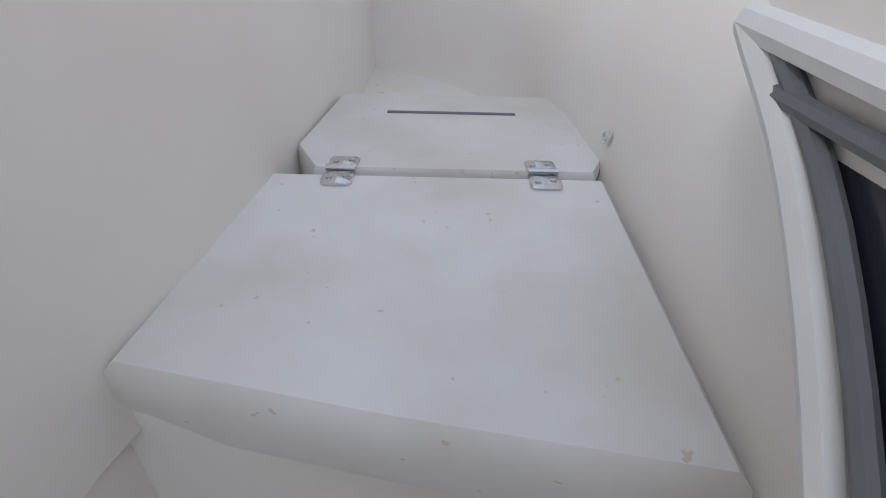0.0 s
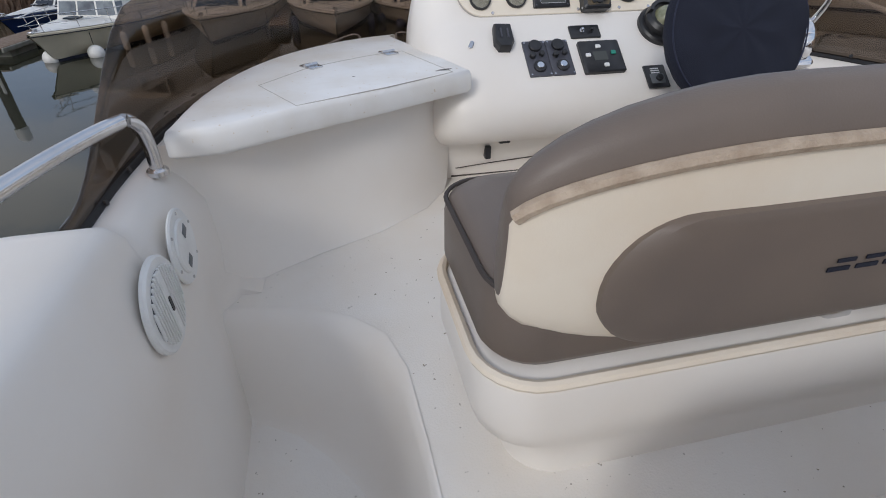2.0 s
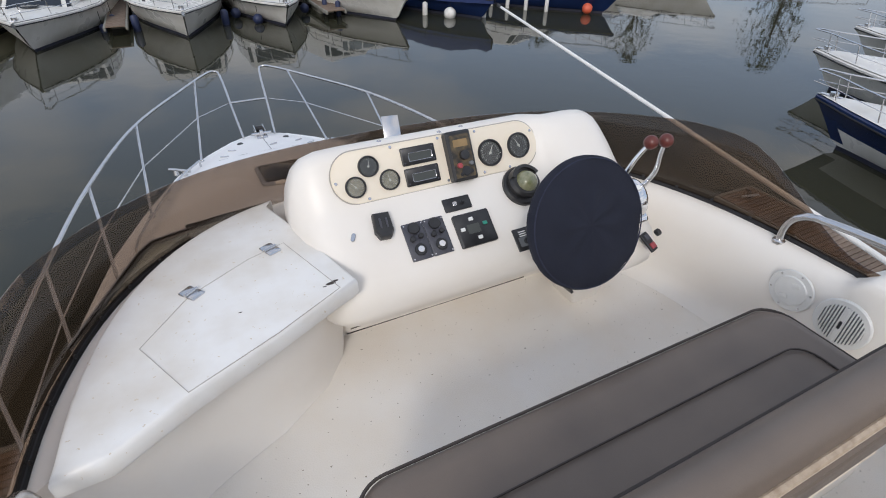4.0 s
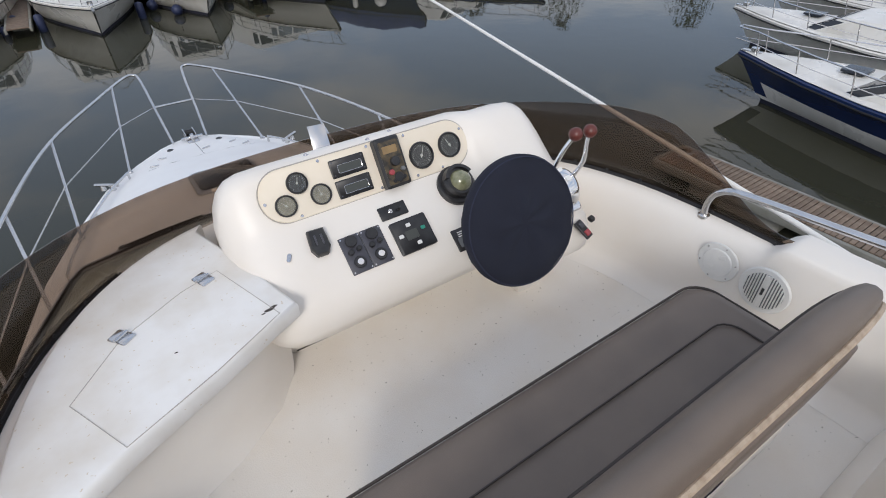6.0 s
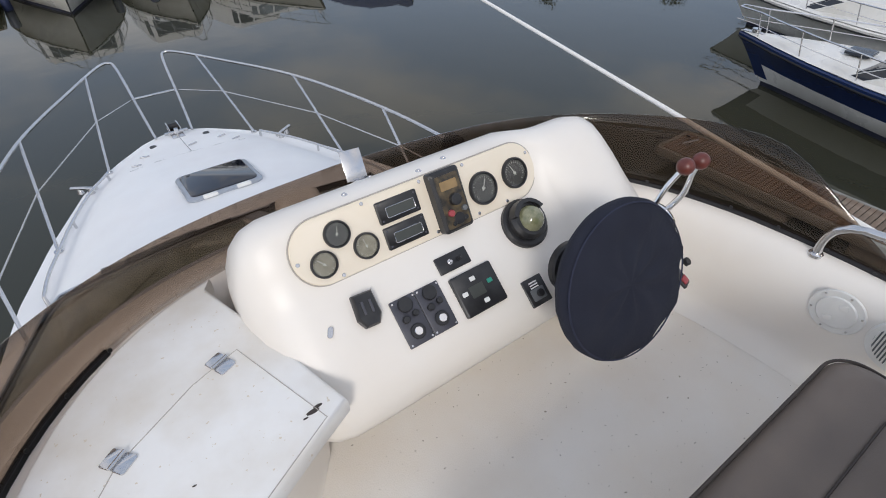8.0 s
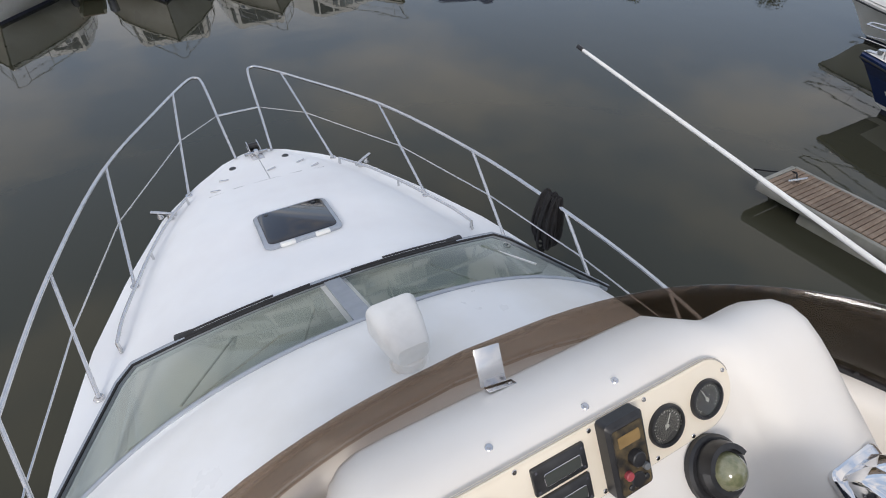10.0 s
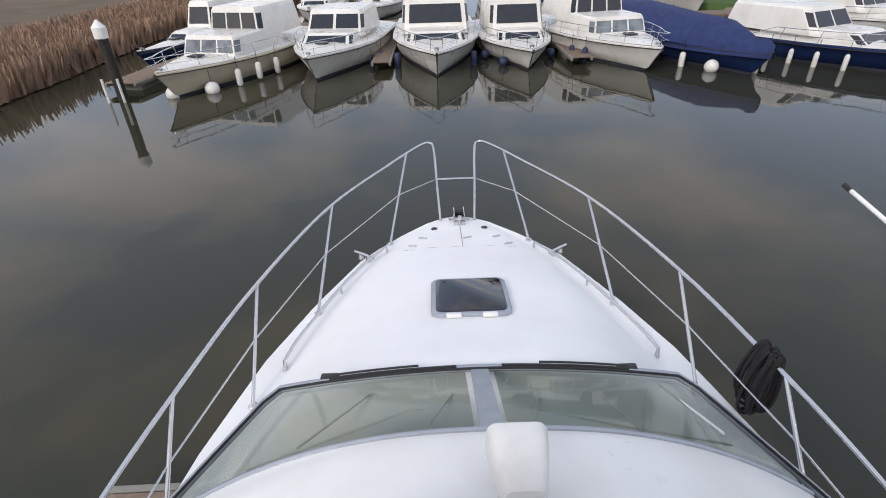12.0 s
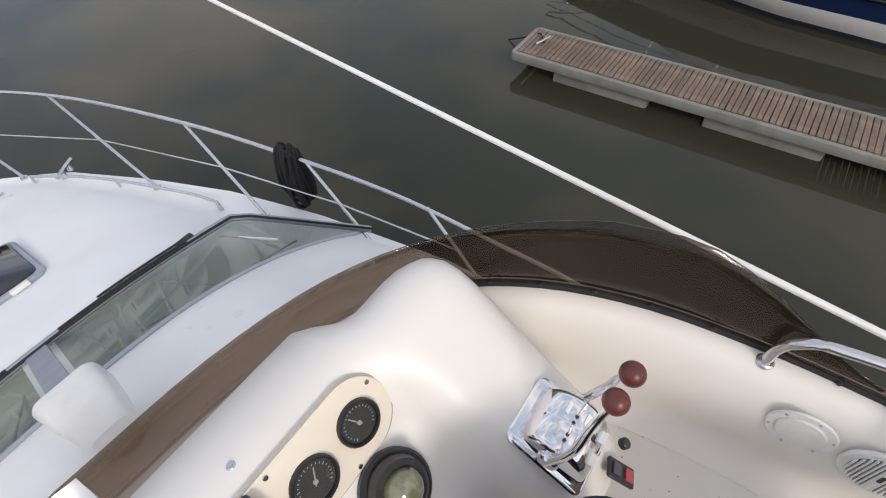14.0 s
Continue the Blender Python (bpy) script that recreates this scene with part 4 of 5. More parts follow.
tube(bm, [WM @ Vector((0.200 * math.cos(2 * math.pi * k / SEG), 0.206 * math.sin(2 * math.pi * k / SEG), 0.0135)) for k in range(SEG)], 0.0022, 6, closed=True)
part("stitched_seam", bm, material("navy_thread", (0.016, 0.02, 0.045), 0.8), cov)
bm = B()
col = Vector((0.385, 4.325, 0.485))
tube(bm, [col + Vector((0, 0.04, -0.03)), WC - WN * 0.04], 0.035, 18)
disc(bm, frame_on(col + Vector((0.0, 0.02, -0.015)), (1, 0, 0), WN), 0.075, 0.022, 30, 0.006)
colp = part("column", bm, BLACK, st)
bm = B()
M = frame_on(WC - WN * 0.09, (1, 0, 0), WN)
loft(bm, [[M @ Vector((0.0362 * math.cos(radians(a)), 0.0362 * math.sin(radians(a)), z)) for a in range(110, 181, 10)] + [M @ Vector((0.034 * math.cos(radians(a)), 0.034 * math.sin(radians(a)), z)) for a in range(180, 109, -10)] for z in (-0.02, 0.02)])
part("sticker", bm, WHITEP, colp)

# throttle control
th = thing("throttle_control", (0.66, 4.30, 0.47), "chrome twin-lever throttle with red-brown knobs", "throttle")
bm = B()
TM = frame_on((0.660, 4.312, 0.478), (1, 0, 0), (0.0, -0.45, 0.89))
plate(bm, TM, 0.165, 0.20, 0.02, 0.014, 0.004, 5)
part("base_plate", bm, CHROME, th)
bm = B()
n = 20
loft(bm, [[TM @ Vector((x, -0.082 * math.cos(math.pi * k / n) * s, 0.012 + 0.088 * math.sin(math.pi * k / n) * s)) for k in range(n + 1)] for x, s in ((-0.066, 0.86), (-0.060, 0.96), (-0.050, 1.0), (-0.003, 1.0), (0.0, 0.985), (0.003, 1.0), (0.050, 1.0), (0.060, 0.96), (0.066, 0.86))])
dome = part("drum", bm, CHROME, th, angle=50)
for x in (-0.026, 0.026):
    for k in range(3):
        bm = B()
        a = radians(55 + 32 * k)
        box(bm, (0, 0, 0), (0.026, 0.020, 0.001), 0, TM @ Matrix.Translation((x, -0.084 * math.cos(a), 0.012 + 0.090 * math.sin(a))) @ Matrix.Rotation(-(math.pi / 2 - a), 4, "X"))
        part("marking_plate", bm, WHITEP, dome, smooth=False)
for sx, knob in ((-1, (0.662, 4.238, 0.752)), (1, (0.727, 4.234, 0.748))):
    p0 = TM @ Vector((sx * 0.076, 0.01, 0.045))
    bm = B()
    disc(bm, frame_on(TM @ Vector((sx * 0.062, 0.01, 0.045)), (0, 1, 0), (sx, 0, 0)), 0.024, 0.020, 22, 0.005)
    kn = Vector(knob)
    tube(bm, smooth_line([p0, p0 * 0.6 + kn * 0.4 + Vector((sx * 0.02, -0.01, 0.0)), p0 * 0.25 + kn * 0.75 + Vector((sx * 0.012, 0, 0)), kn], 5), 0.010, 10, r_end=0.007)
    lv = part("lever", bm, CHROME, th)
    bm = B()
    ball(bm, kn, 0.024, (1, 1, 1), 18)
    part("knob", bm, WOODKNOB, lv)
rk = thing("rocker_switches", (0.72, 4.17, 0.40), "black rocker switches with a round knob", "switch")
bm = B()
RM = frame_on((0.695, 4.165, 0.388), (0.3, -0.9, -0.2), (0.25, -0.5, 0.8))
plate(bm, RM, 0.075, 0.045, 0.004, 0.008, 0.002, 3)
rkb = part("plate", bm, BLACK, rk)
for k in (-0.018, 0.018):
    bm = B()
    box(bm, (0, 0, 0), (0.022, 0.028, 0.008), 0.002, RM @ pose(k, 0, 0.010))
    part("rocker", bm, RED if k > 0 else SLATE, rkb)
bm = B()
disc(bm, frame_on((0.752, 4.185, 0.40), (1, 0, 0), (0.3, -0.5, 0.8)), 0.013, 0.016, 16, 0.003)
part("round_knob", bm, BLACK, rk)

# bolts and steel bracket on the console top
for x, y, z in ((-0.105, 4.735, 0.701), (0.22, 4.735, 0.701), (0.12, 4.715, 0.703)):
    bm = B()
    disc(bm, pose(x, y, z), 0.009, 0.004, 14, 0.002)
    disc(bm, pose(x, y, z + 0.003), 0.004, 0.004, 10)
    tagged(part("dome_bolt", bm, STEEL), "small steel dome bolt on the console top", "bolt", "console top bolts")
br = thing("mounting_bracket", (0.0, 4.88, 0.66), "bent bright steel mounting bracket on the console top", "bracket")
bm = B()
box(bm, (0, 0, 0), (0.072, 0.035, 0.003), 0.0008, pose(0.024, 4.885, 0.6255, -38, 0, -8))
part("foot", bm, STEEL, br)
bm = B()
box(bm, (0, 0, 0), (0.066, 0.0025, 0.095), 0.0006, pose(0.017, 4.925, 0.662, -35, 0, -8))
part("plate", bm, STEEL, br)
for dx in (-0.022, 0.022):
    bm = B()
    disc(bm, pose(0.024 + dx, 4.878, 0.631, -38, 0, -8), 0.006, 0.004, 10)
    part("screw", bm, STEEL, br)

# ---- wall fittings: speakers and inspection plates ----
def wall_frame(side, y, z):
    return frame_on((side * 1.080, y, z), (0, 1, 0), (-side, 0, 0.04))
for side in (-1, 1):
    M = wall_frame(side, 3.648, 0.268)
    sp = thing("speaker", M.translation, "round white slatted speaker in the cream wall", "speaker", "wall speakers")
    bm = B()
    disc(bm, M, 0.088, 0.010, 40, 0.004)
    bs = part("rim", bm, WHITEP, sp)
    bm = B()
    disc(bm, M @ pose(0, 0, 0.0102), 0.068, 0.0008, 36)
    part("cone", bm, GREYRUB, sp)
    for k in range(-7, 8):
        if k == 0:
            continue
        wid = math.sqrt(max(0.0, 0.070 ** 2 - (k * 0.0092) ** 2))
        bm = B()
        box(bm, (0, 0, 0), (0.0048, 2 * wid, 0.005), 0.001, M @ pose(k * 0.0092, 0, 0.013))
        part("slat", bm, WHITEP, sp)
    bm = B()
    plate(bm, M @ pose(0, 0, 0.011), 0.014, 0.135, 0.005, 0.005, 0.001, 3)
    part("centre_bar", bm, WHITEP, sp)
    bm = B()
    plate(bm, M @ pose(0, 0, 0.0155) @ pose(0, 0, 0, 0, 0, 90), 0.03, 0.009, 0.003, 0.002, 0, 3)
    part("badge", bm, BLACK, sp)
    M = wall_frame(side, 3.828, 0.276)
    ip = thing("inspection_plate", M.translation, "round white screw-in inspection plate in the wall", "inspection plate", "inspection plates")
    bm = B()
    disc(bm, M, 0.078, 0.006, 40, 0.003)
    part("rim", bm, WHITEP, ip)
    bm = B()
    disc(bm, M @ pose(0, 0, 0.006), 0.056, 0.005, 36, 0.003)
    pl = part("cover", bm, WHITEP, ip)
    for sgn in (-1, 1):
        bm = B()
        box(bm, (0, 0, 0), (0.026, 0.018, 0.002), 0.0005, M @ pose(sgn * 0.012, sgn * 0.028, 0.0112, 0, 0, 25))
        part("finger_recess", bm, GREYRUB if side < 0 else WHITEP, pl)
    for k in range(6):
        bm = B()
        disc(bm, M @ pose(0.068 * math.cos(k * 1.047 + 0.3), 0.068 * math.sin(k * 1.047 + 0.3), 0.006), 0.0035, 0.002, 8)
        part("screw", bm, STEEL, ip)

# ---- grab rails on the coaming ----
for side in (-1, 1):
    gr = thing("grab_rail", (side * 1.15, 3.95, 0.385), "bent stainless steel grab rail on the coaming", "rail", "coaming grab rails")
    bm = B()
    fx = 1.125 if side < 0 else 1.15
    pts = [(side * fx, 3.97, 0.375), (side * fx, 3.968, 0.45), (side * (fx + 0.003), 3.94, 0.497), (side * (fx + 0.015), 3.87, 0.518), (side * 1.19, 3.6, 0.53), (side * 1.23, 3.1, 0.545), (side * 1.25, 2.5, 0.55), (side * 1.25, 2.0, 0.55)]
    tube(bm, smooth_line(pts, 6), 0.0135, 14)
    part("tube", bm, STEEL, gr)
    bm = B()
    disc(bm, pose(side * fx, 3.97, 0.376), 0.022, 0.014, 20, 0.004)
    part("foot", bm, STEEL, gr)
    bm = B()
    tube(bm, [(side * 1.25, 2.02, 0.42), (side * 1.25, 2.02, 0.55)], 0.0135, 12)
    part("post", bm, STEEL, gr)

# ---- tinted wind deflector ----
ws = thing("wind_deflector", (0, 4.9, 0.42), "curved bronze-tinted acrylic wind deflector round the helm", "windscreen")
front = [i for i in range(len(PLAN)) if PLAN[i][1] > 3.66]
def lean(i):
    y = PLAN[i][1]
    t = min(1, max(0, (y - 3.70) / 0.55))
    return t * t * (3 - 2 * t)
def screen_pt(i, f):
    k = lean(i)
    ahead = max(0.0, (PLAN[i][1] - 4.4) / 0.6)
    return plan_point(i, 0.07 + f * (0.0 - 0.06 * ahead), 0.385 + f * (0.04 + k * (0.20 + 0.06 * (1 - min(1.0, ahead)))))
bm = B()
loft(bm, [[screen_pt(i, f) for f in (0, 0.25, 0.5, 0.75, 1.0)] for i in front], closed=False)
sc = part("tinted_sheet", bm, TINT, ws, angle=80)
md = sc.modifiers.new("thick", "SOLIDIFY")
md.thickness = 0.005
port_i = [i for i in front if PLAN[i][0] < -0.70]
star_i = [i for i in front if PLAN[i][0] > 0.70]
for side, studs in ((port_i, port_i[2::2]), (star_i, star_i[:-2:2])):
    bm = B()
    tube(bm, [screen_pt(i, 0) + Vector((0, 0, 0.004)) for i in side], 0.012, 8)
    seal = part("rubber_seal", bm, RUBBER, ws)
    for i in studs:
        bm = B()
        nrm = Vector((-NORM[i].x, -NORM[i].y, 0.3))
        disc(bm, frame_on(screen_pt(i, 0.06) + nrm * 0.012, (0, 0, 1), nrm), 0.006, 0.004, 10)
        part("fixing_stud", bm, BLACK, seal)

# ---- folded antenna on the starboard side ----
an = thing("whip_antenna", (1.25, 3.2, 0.42), "long white whip antenna folded down over the coaming", "antenna")
bm = B()
tube(bm, [(1.457, 3.05, 0.229), (1.386, 4.0, 0.417), (1.311, 5.0, 0.615), (1.229, 6.09, 0.83)], 0.0125, 12, r_end=0.0075)
part("whip", bm, WHITEP, an)
bm = B()
tube(bm, [(1.23, 6.085, 0.829), (1.227, 6.12, 0.836)], 0.0095, 12)
part("tip_cap", bm, BLACK, an)
bm = B()
box(bm, (1.457, 3.05, 0.219), (0.05, 0.09, 0.10), 0.012)
part("hinge_mount", bm, STEEL, an)

# ---- cabin roof, windscreen and foredeck ----
def lerp_table(table, y):
    return float(np.interp(y, [a for a, _ in table], [b for _, b in table]))
WIDTH = [(2.0, 1.75), (4.5, 1.86), (5.5, 1.84), (6.5, 1.70), (7.3, 1.52), (8.0, 1.28), (8.75, 0.96), (9.2, 0.62), (9.5, 0.34), (9.62, 0.16), (9.66, 0.03)]
EDGEZ = [(2.0, -1.05), (5.5, -1.0), (7.0, -1.02), (8.75, -1.08), (9.66, -1.13)]
CROWN = [(2.0, -0.55), (6.2, -0.55), (6.7, -0.53), (7.4, -0.725), (7.95, -0.80), (8.8, -0.99), (9.3, -1.07), (9.66, -1.125)]
def deck_z(x, y):
    w, e, c = lerp_table(WIDTH, y), lerp_table(EDGEZ, y), lerp_table(CROWN, y)
    u = min(1.0, abs(x) / max(w, 0.01))
    k = max(0.0, 1 - (u / 0.86) ** 3.2)
    return e + (c - e) * k
bm = B()
ys = [5.6, 6.0, 6.3, 6.5, 6.7, 6.9, 7.1, 7.3, 7.5, 7.7, 7.9, 8.1, 8.3, 8.5, 8.7, 8.9, 9.05, 9.2, 9.32, 9.42, 9.5, 9.56, 9.6, 9.63, 9.655]
us = [-1, -0.97, -0.92, -0.86, -0.78, -0.68, -0.55, -0.38, -0.2, 0, 0.2, 0.38, 0.55, 0.68, 0.78, 0.86, 0.92, 0.97, 1]
loft(bm, [[Vector((u * lerp_table(WIDTH, y), y, deck_z(u * lerp_table(WIDTH, y), y))) for u in us] for y in ys], closed=False)
struct("foredeck", bm, DECK, "smooth white non-slip foredeck of the boat", "deck", angle=80)
bm = B()
ys2 = [1.5, 3.0, 4.5, 5.5] + ys[2:]
for sgn in (-1, 1):
    rows = []
    for y in ys2:
        w, e = lerp_table(WIDTH, y), lerp_table(EDGEZ, y)
        t = max(0, (y - 5.5) / 4.2)
        lw = max(0.02, w * (1 - 0.35 * t) - 0.10 - 0.35 * t * t)
        yl = y - 0.9 * t ** 2
        rows.append([Vector((sgn * (w - 0.03), y, e)), Vector((sgn * (w + 0.02), y, e - 0.03)), Vector((sgn * (w + 0.02), y, e - 0.09)), Vector((sgn * w, y, e - 0.12)), Vector((sgn * (w * 0.6 + lw * 0.4), y * 0.6 + yl * 0.4, e * 0.5 + WATER * 0.5)), Vector((sgn * lw, yl, WATER - 0.1))])
    loft(bm, rows, closed=False)
struct("hull", bm, HULLW, "white hull side of the boat", "hull", angle=50)
bm = B()
for sgn in (-1, 1):
    loft(bm, [[Vector((sgn * x, y, -1.02)) for x in (1.25, lerp_table(WIDTH, y) - 0.02)] for y in (1.5, 3, 4.5, 5.62)], closed=False)
struct("side_deck", bm, DECK, "white side deck along the cabin", "deck")

# windscreen curve: foot in front, head behind
def ws_foot(u):
    x = 1.62 * u
    return Vector((x, 6.63 - 0.10 * u * u - 0.62 * max(0, abs(u) - 0.72) / 0.28, -0.515 - 0.13 * u * u - 0.10 * max(0, abs(u) - 0.72) / 0.28))
def ws_head(u):
    x = 1.47 * u
    return Vector((x, 5.97 - 0.10 * u * u, -0.215 - 0.40 * abs(u) ** 2.6))
us2 = [-1 + 2 * k / 40 for k in range(41)]
def side_pull(p, u):
    return p
wsn = thing("windscreen", (0, 6.4, -0.4), "wide raked glass windscreen with grey aluminium frame", "windscreen", kind="structure")
for lo, hi in ((0, 19), (21, 40)):
    bm = B()
    loft(bm, [[ws_foot(us2[k]) * (1 - t) + ws_head(us2[k]) * t for t in (0.03, 0.5, 0.97)] for k in range(lo, hi + 1)], closed=False)
    pane = part("pane", bm, GLASS, wsn, angle=80)
    pane.visible_shadow = False
bm = B()
tube(bm, [ws_foot(u) + Vector((0, 0, 0.012)) for u in us2], 0.022, 8)
tube(bm, [ws_head(u) + Vector((0, 0, 0.006)) for u in us2], 0.014, 8)
part("frame", bm, ALU, wsn)
bm = B()
a, b = ws_foot(0), ws_head(0)
loft(bm, [[p + Vector((dx, 0, dz)) for dx, dz in ((-0.05, 0), (0.05, 0), (0.05, 0.02), (-0.05, 0.02))] for p in (a, b)])
part("centre_post", bm, ALU, wsn)
bm = B()
tube(bm, [ws_foot(u) + Vector((0, -0.02, 0.03)) for u in us2], 0.008, 6)
part("seal", bm, RUBBER, wsn)
# shelf under the glass; its shade is painted in by the dark base
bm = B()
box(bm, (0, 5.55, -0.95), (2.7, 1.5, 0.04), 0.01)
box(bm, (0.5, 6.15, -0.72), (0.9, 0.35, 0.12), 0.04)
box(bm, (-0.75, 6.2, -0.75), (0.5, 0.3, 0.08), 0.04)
struct("cabin_interior", bm, CABIN, "beige cabin shelf behind the windscreen, its dimness put into the colour", "shelf")
bm = B()
for x0, x1 in ((-0.35, -0.15), (0.2, 0.32), (0.75, 0.62), (-0.9, -0.62), (1.1, 1.0)):
    tube(bm, [(x0, 6.05, -0.40), (x1, 6.5, -0.55)], 0.007, 6)
tube(bm, [(-1.2, 6.1, -0.62), (-0.4, 6.38, -0.55), (-0.3, 6.38, -0.55)], 0.007, 6)
tube(bm, [(0.3, 6.35, -0.55), (1.25, 6.15, -0.62)], 0.007, 6)
struct("screen_cover_poles", bm, WHITEP, "thin pale poles lying behind the windscreen", "poles")

# cabin roof from the windscreen head up to the flybridge front
bm = B()
rows = []
for u in us2:
    h = ws_head(u)
    end = Vector((1.50 * u, 4.7 - 0.9 * abs(u) ** 2.2, 0.02 - 0.36 * abs(u) ** 2.6))
    mid = h * 0.5 + end * 0.5 + Vector((0, 0, 0.045))
    rows.append([h + Vector((0, 0.02, -0.015)), h + Vector((0, -0.01, 0.008)), h * 0.8 + mid * 0.2 + Vector((0, 0, 0.012)), mid, end])
loft(bm, rows, closed=False)
struct("cabin_roof", bm, GELWHITE, "glossy white curved cabin roof below the flybridge", "roof", angle=80)
bm = B()
for sgn in (-1, 1):
    loft(bm, [[Vector((sgn * 1.47, 5.93 - 0.0, -0.62)), Vector((sgn * 1.50, 3.8, -0.34)), Vector((sgn * 1.50, 1.6, -0.34))], [Vector((sgn * 1.62, 6.0, -1.03)), Vector((sgn * 1.58, 3.8, -1.03)), Vector((sgn * 1.56, 1.6, -1.03))]], closed=False)
    loft(bm, [[Vector((sgn * 1.50, 3.8, -0.34)), Vector((sgn * 1.50, 1.6, -0.34))], [Vector((sgn * 1.2, 3.9, 0.0)), Vector((sgn * 1.2, 1.6, 0.0))]], closed=False)
struct("cabin_side", bm, GELWHITE, "white cabin side below the flybridge", "wall")

# searchlight
sl = thing("searchlight", (0.05, 5.6, -0.1), "white roof searchlight housing with mildew stains", "searchlight")
bm = B()
disc(bm, pose(0.055, 5.56, -0.115), 0.085, 0.02, 28, 0.006)
disc(bm, pose(0.055, 5.56, -0.10), 0.070, 0.07, 28, 0.01)
part("base", bm, LIDMAT, sl)
bm = B()
def sl_ring(y, w, z0, z1, r=0.03):
    return [Vector((0.055 + a, y, (z0 + z1) / 2 + b)) for a, b in rounded_outline(w, z1 - z0, r, 4)]
loft(bm, [sl_ring(5.50, 0.13, -0.03, 0.07, 0.03), sl_ring(5.52, 0.16, -0.04, 0.085, 0.04), sl_ring(5.62, 0.20, -0.045, 0.11, 0.04), sl_ring(5.72, 0.225, -0.045, 0.125, 0.04), sl_ring(5.735, 0.215, -0.04, 0.12, 0.04)])
part("housing", bm, WHITEP, sl, angle=50)

# wipers
for sgn in (-1, 1):
    wp = thing("wiper", (sgn * 0.85, 6.65, -0.5), "black pantograph windscreen wiper parked along the frame", "wiper", "windscreen wipers")
    bm = B()
    u0, u1 = sgn * 0.53, sgn * 0.08
    n = 10
    def up(u, dz=0.035, dy=0.02):
        return ws_foot(u) + Vector((0, dy, dz))
    tube(bm, [up(u0 + (u1 - u0) * k / n, 0.03, 0.0) for k in range(n + 1)], 0.010, 6)
    part("blade", bm, RUBBER, wp)
    bm = B()
    tube(bm, [up(u0 + (u1 - u0) * k / n * 0.7, 0.034, 0.022) for k in range(n + 1)], 0.007, 6)
    part("arm", bm, BLACK, wp)
    bm = B()
    p = up(u0, 0.02, 0.02)
    box(bm, p, (0.11, 0.05, 0.035), 0.012)
    part("pivot_cover", bm, BLACK, wp)

# deck hatch
hz = lambda y: deck_z(0, y) + 0.012
hm = frame_on((0.012, 7.61, hz(7.61)), (1, 0, 0), (0, 0.13, 1))
hh = thing("deck_hatch", hm.translation, "square smoked deck hatch in a white frame", "hatch")
bm = B()
plate(bm, hm, 0.59, 0.56, 0.07, 0.028, 0.010, 6)
part("frame", bm, ALU, hh)
bm = B()
plate(bm, hm @ pose(0, 0.0, 0.026), 0.52, 0.49, 0.045, 0.010, 0.003, 6)
gl = part("glass", bm, HATCHG, hh)
for x in (-0.13, 0.13):
    bm = B()
    box(bm, (0, 0, 0), (0.11, 0.035, 0.03), 0.008, hm @ pose(x, -0.28, 0.022))
    part("hinge", bm, WHITEP, hh)
for x in (-0.19, 0.19):
    bm = B()
    disc(bm, hm @ pose(x, 0.205, 0.034), 0.017, 0.004, 16, 0.001)
    part("latch", bm, BLACK, gl)

# anchor locker marks, bow roller, cleats
bm = B()
tube(bm, [(0.02, y, deck_z(0.02, y) + 0.001) for y in (8.75, 8.9, 9.05, 9.2, 9.35)], 0.003, 5)
tube(bm, [(x, 8.75, deck_z(x, 8.75) + 0.001) for x in (-0.55, -0.3, 0, 0.3, 0.55)], 0.002, 5)
struct("locker_seam", bm, GREYRUB, "thin grey seam of the anchor locker lids", "seam")
for x, y in ((-0.38, 9.02), (-0.48, 8.83), (0.38, 9.02), (0.48, 8.83), (0.08, 8.98)):
    bm = B()
    box(bm, (0, 0, 0), (0.09, 0.018, 0.014), 0.004, pose(x, y, deck_z(x, y) + 0.008, 0, 0, 20 if x > 0 else -10))
    tagged(part("lid_hinge", bm, STEEL), "small steel hinge on the anchor locker lid", "hinge", "anchor locker hinges")
for x in (-0.26, 0.28):
    bm = B()
    disc(bm, pose(x, 9.28, deck_z(x, 9.28) - 0.003), 0.035, 0.010, 18, 0.003)
    tagged(part("deck_filler", bm, BLACK), "round dark deck filler cap near the bow", "deck cap", "bow deck caps")
rl = thing("bow_roller", (0.02, 9.5, -1.1), "stainless bow roller with anchor fittings", "bow roller")
bm = B()
box(bm, (0.02, 9.52, -1.085), (0.13, 0.34, 0.025), 0.006)
for dx in (-0.055, 0.055):
    box(bm, (0.02 + dx, 9.58, -1.05), (0.012, 0.2, 0.07), 0.004)
part("channel", bm, STEEL, rl)
bm = B()
tube(bm, [(-0.03, 9.63, -1.05), (0.07, 9.63, -1.05)], 0.03, 14)
part("roller", bm, BLACK, rl)
bm = B()
tube(bm, [(-0.10, 9.46, -1.055), (0.14, 9.46, -1.055)], 0.018, 8)
tube(bm, [(0.02, 9.42, -1.08), (0.02, 9.42, -1.0)], 0.022, 10)
part("chain_stopper", bm, STEEL, rl)
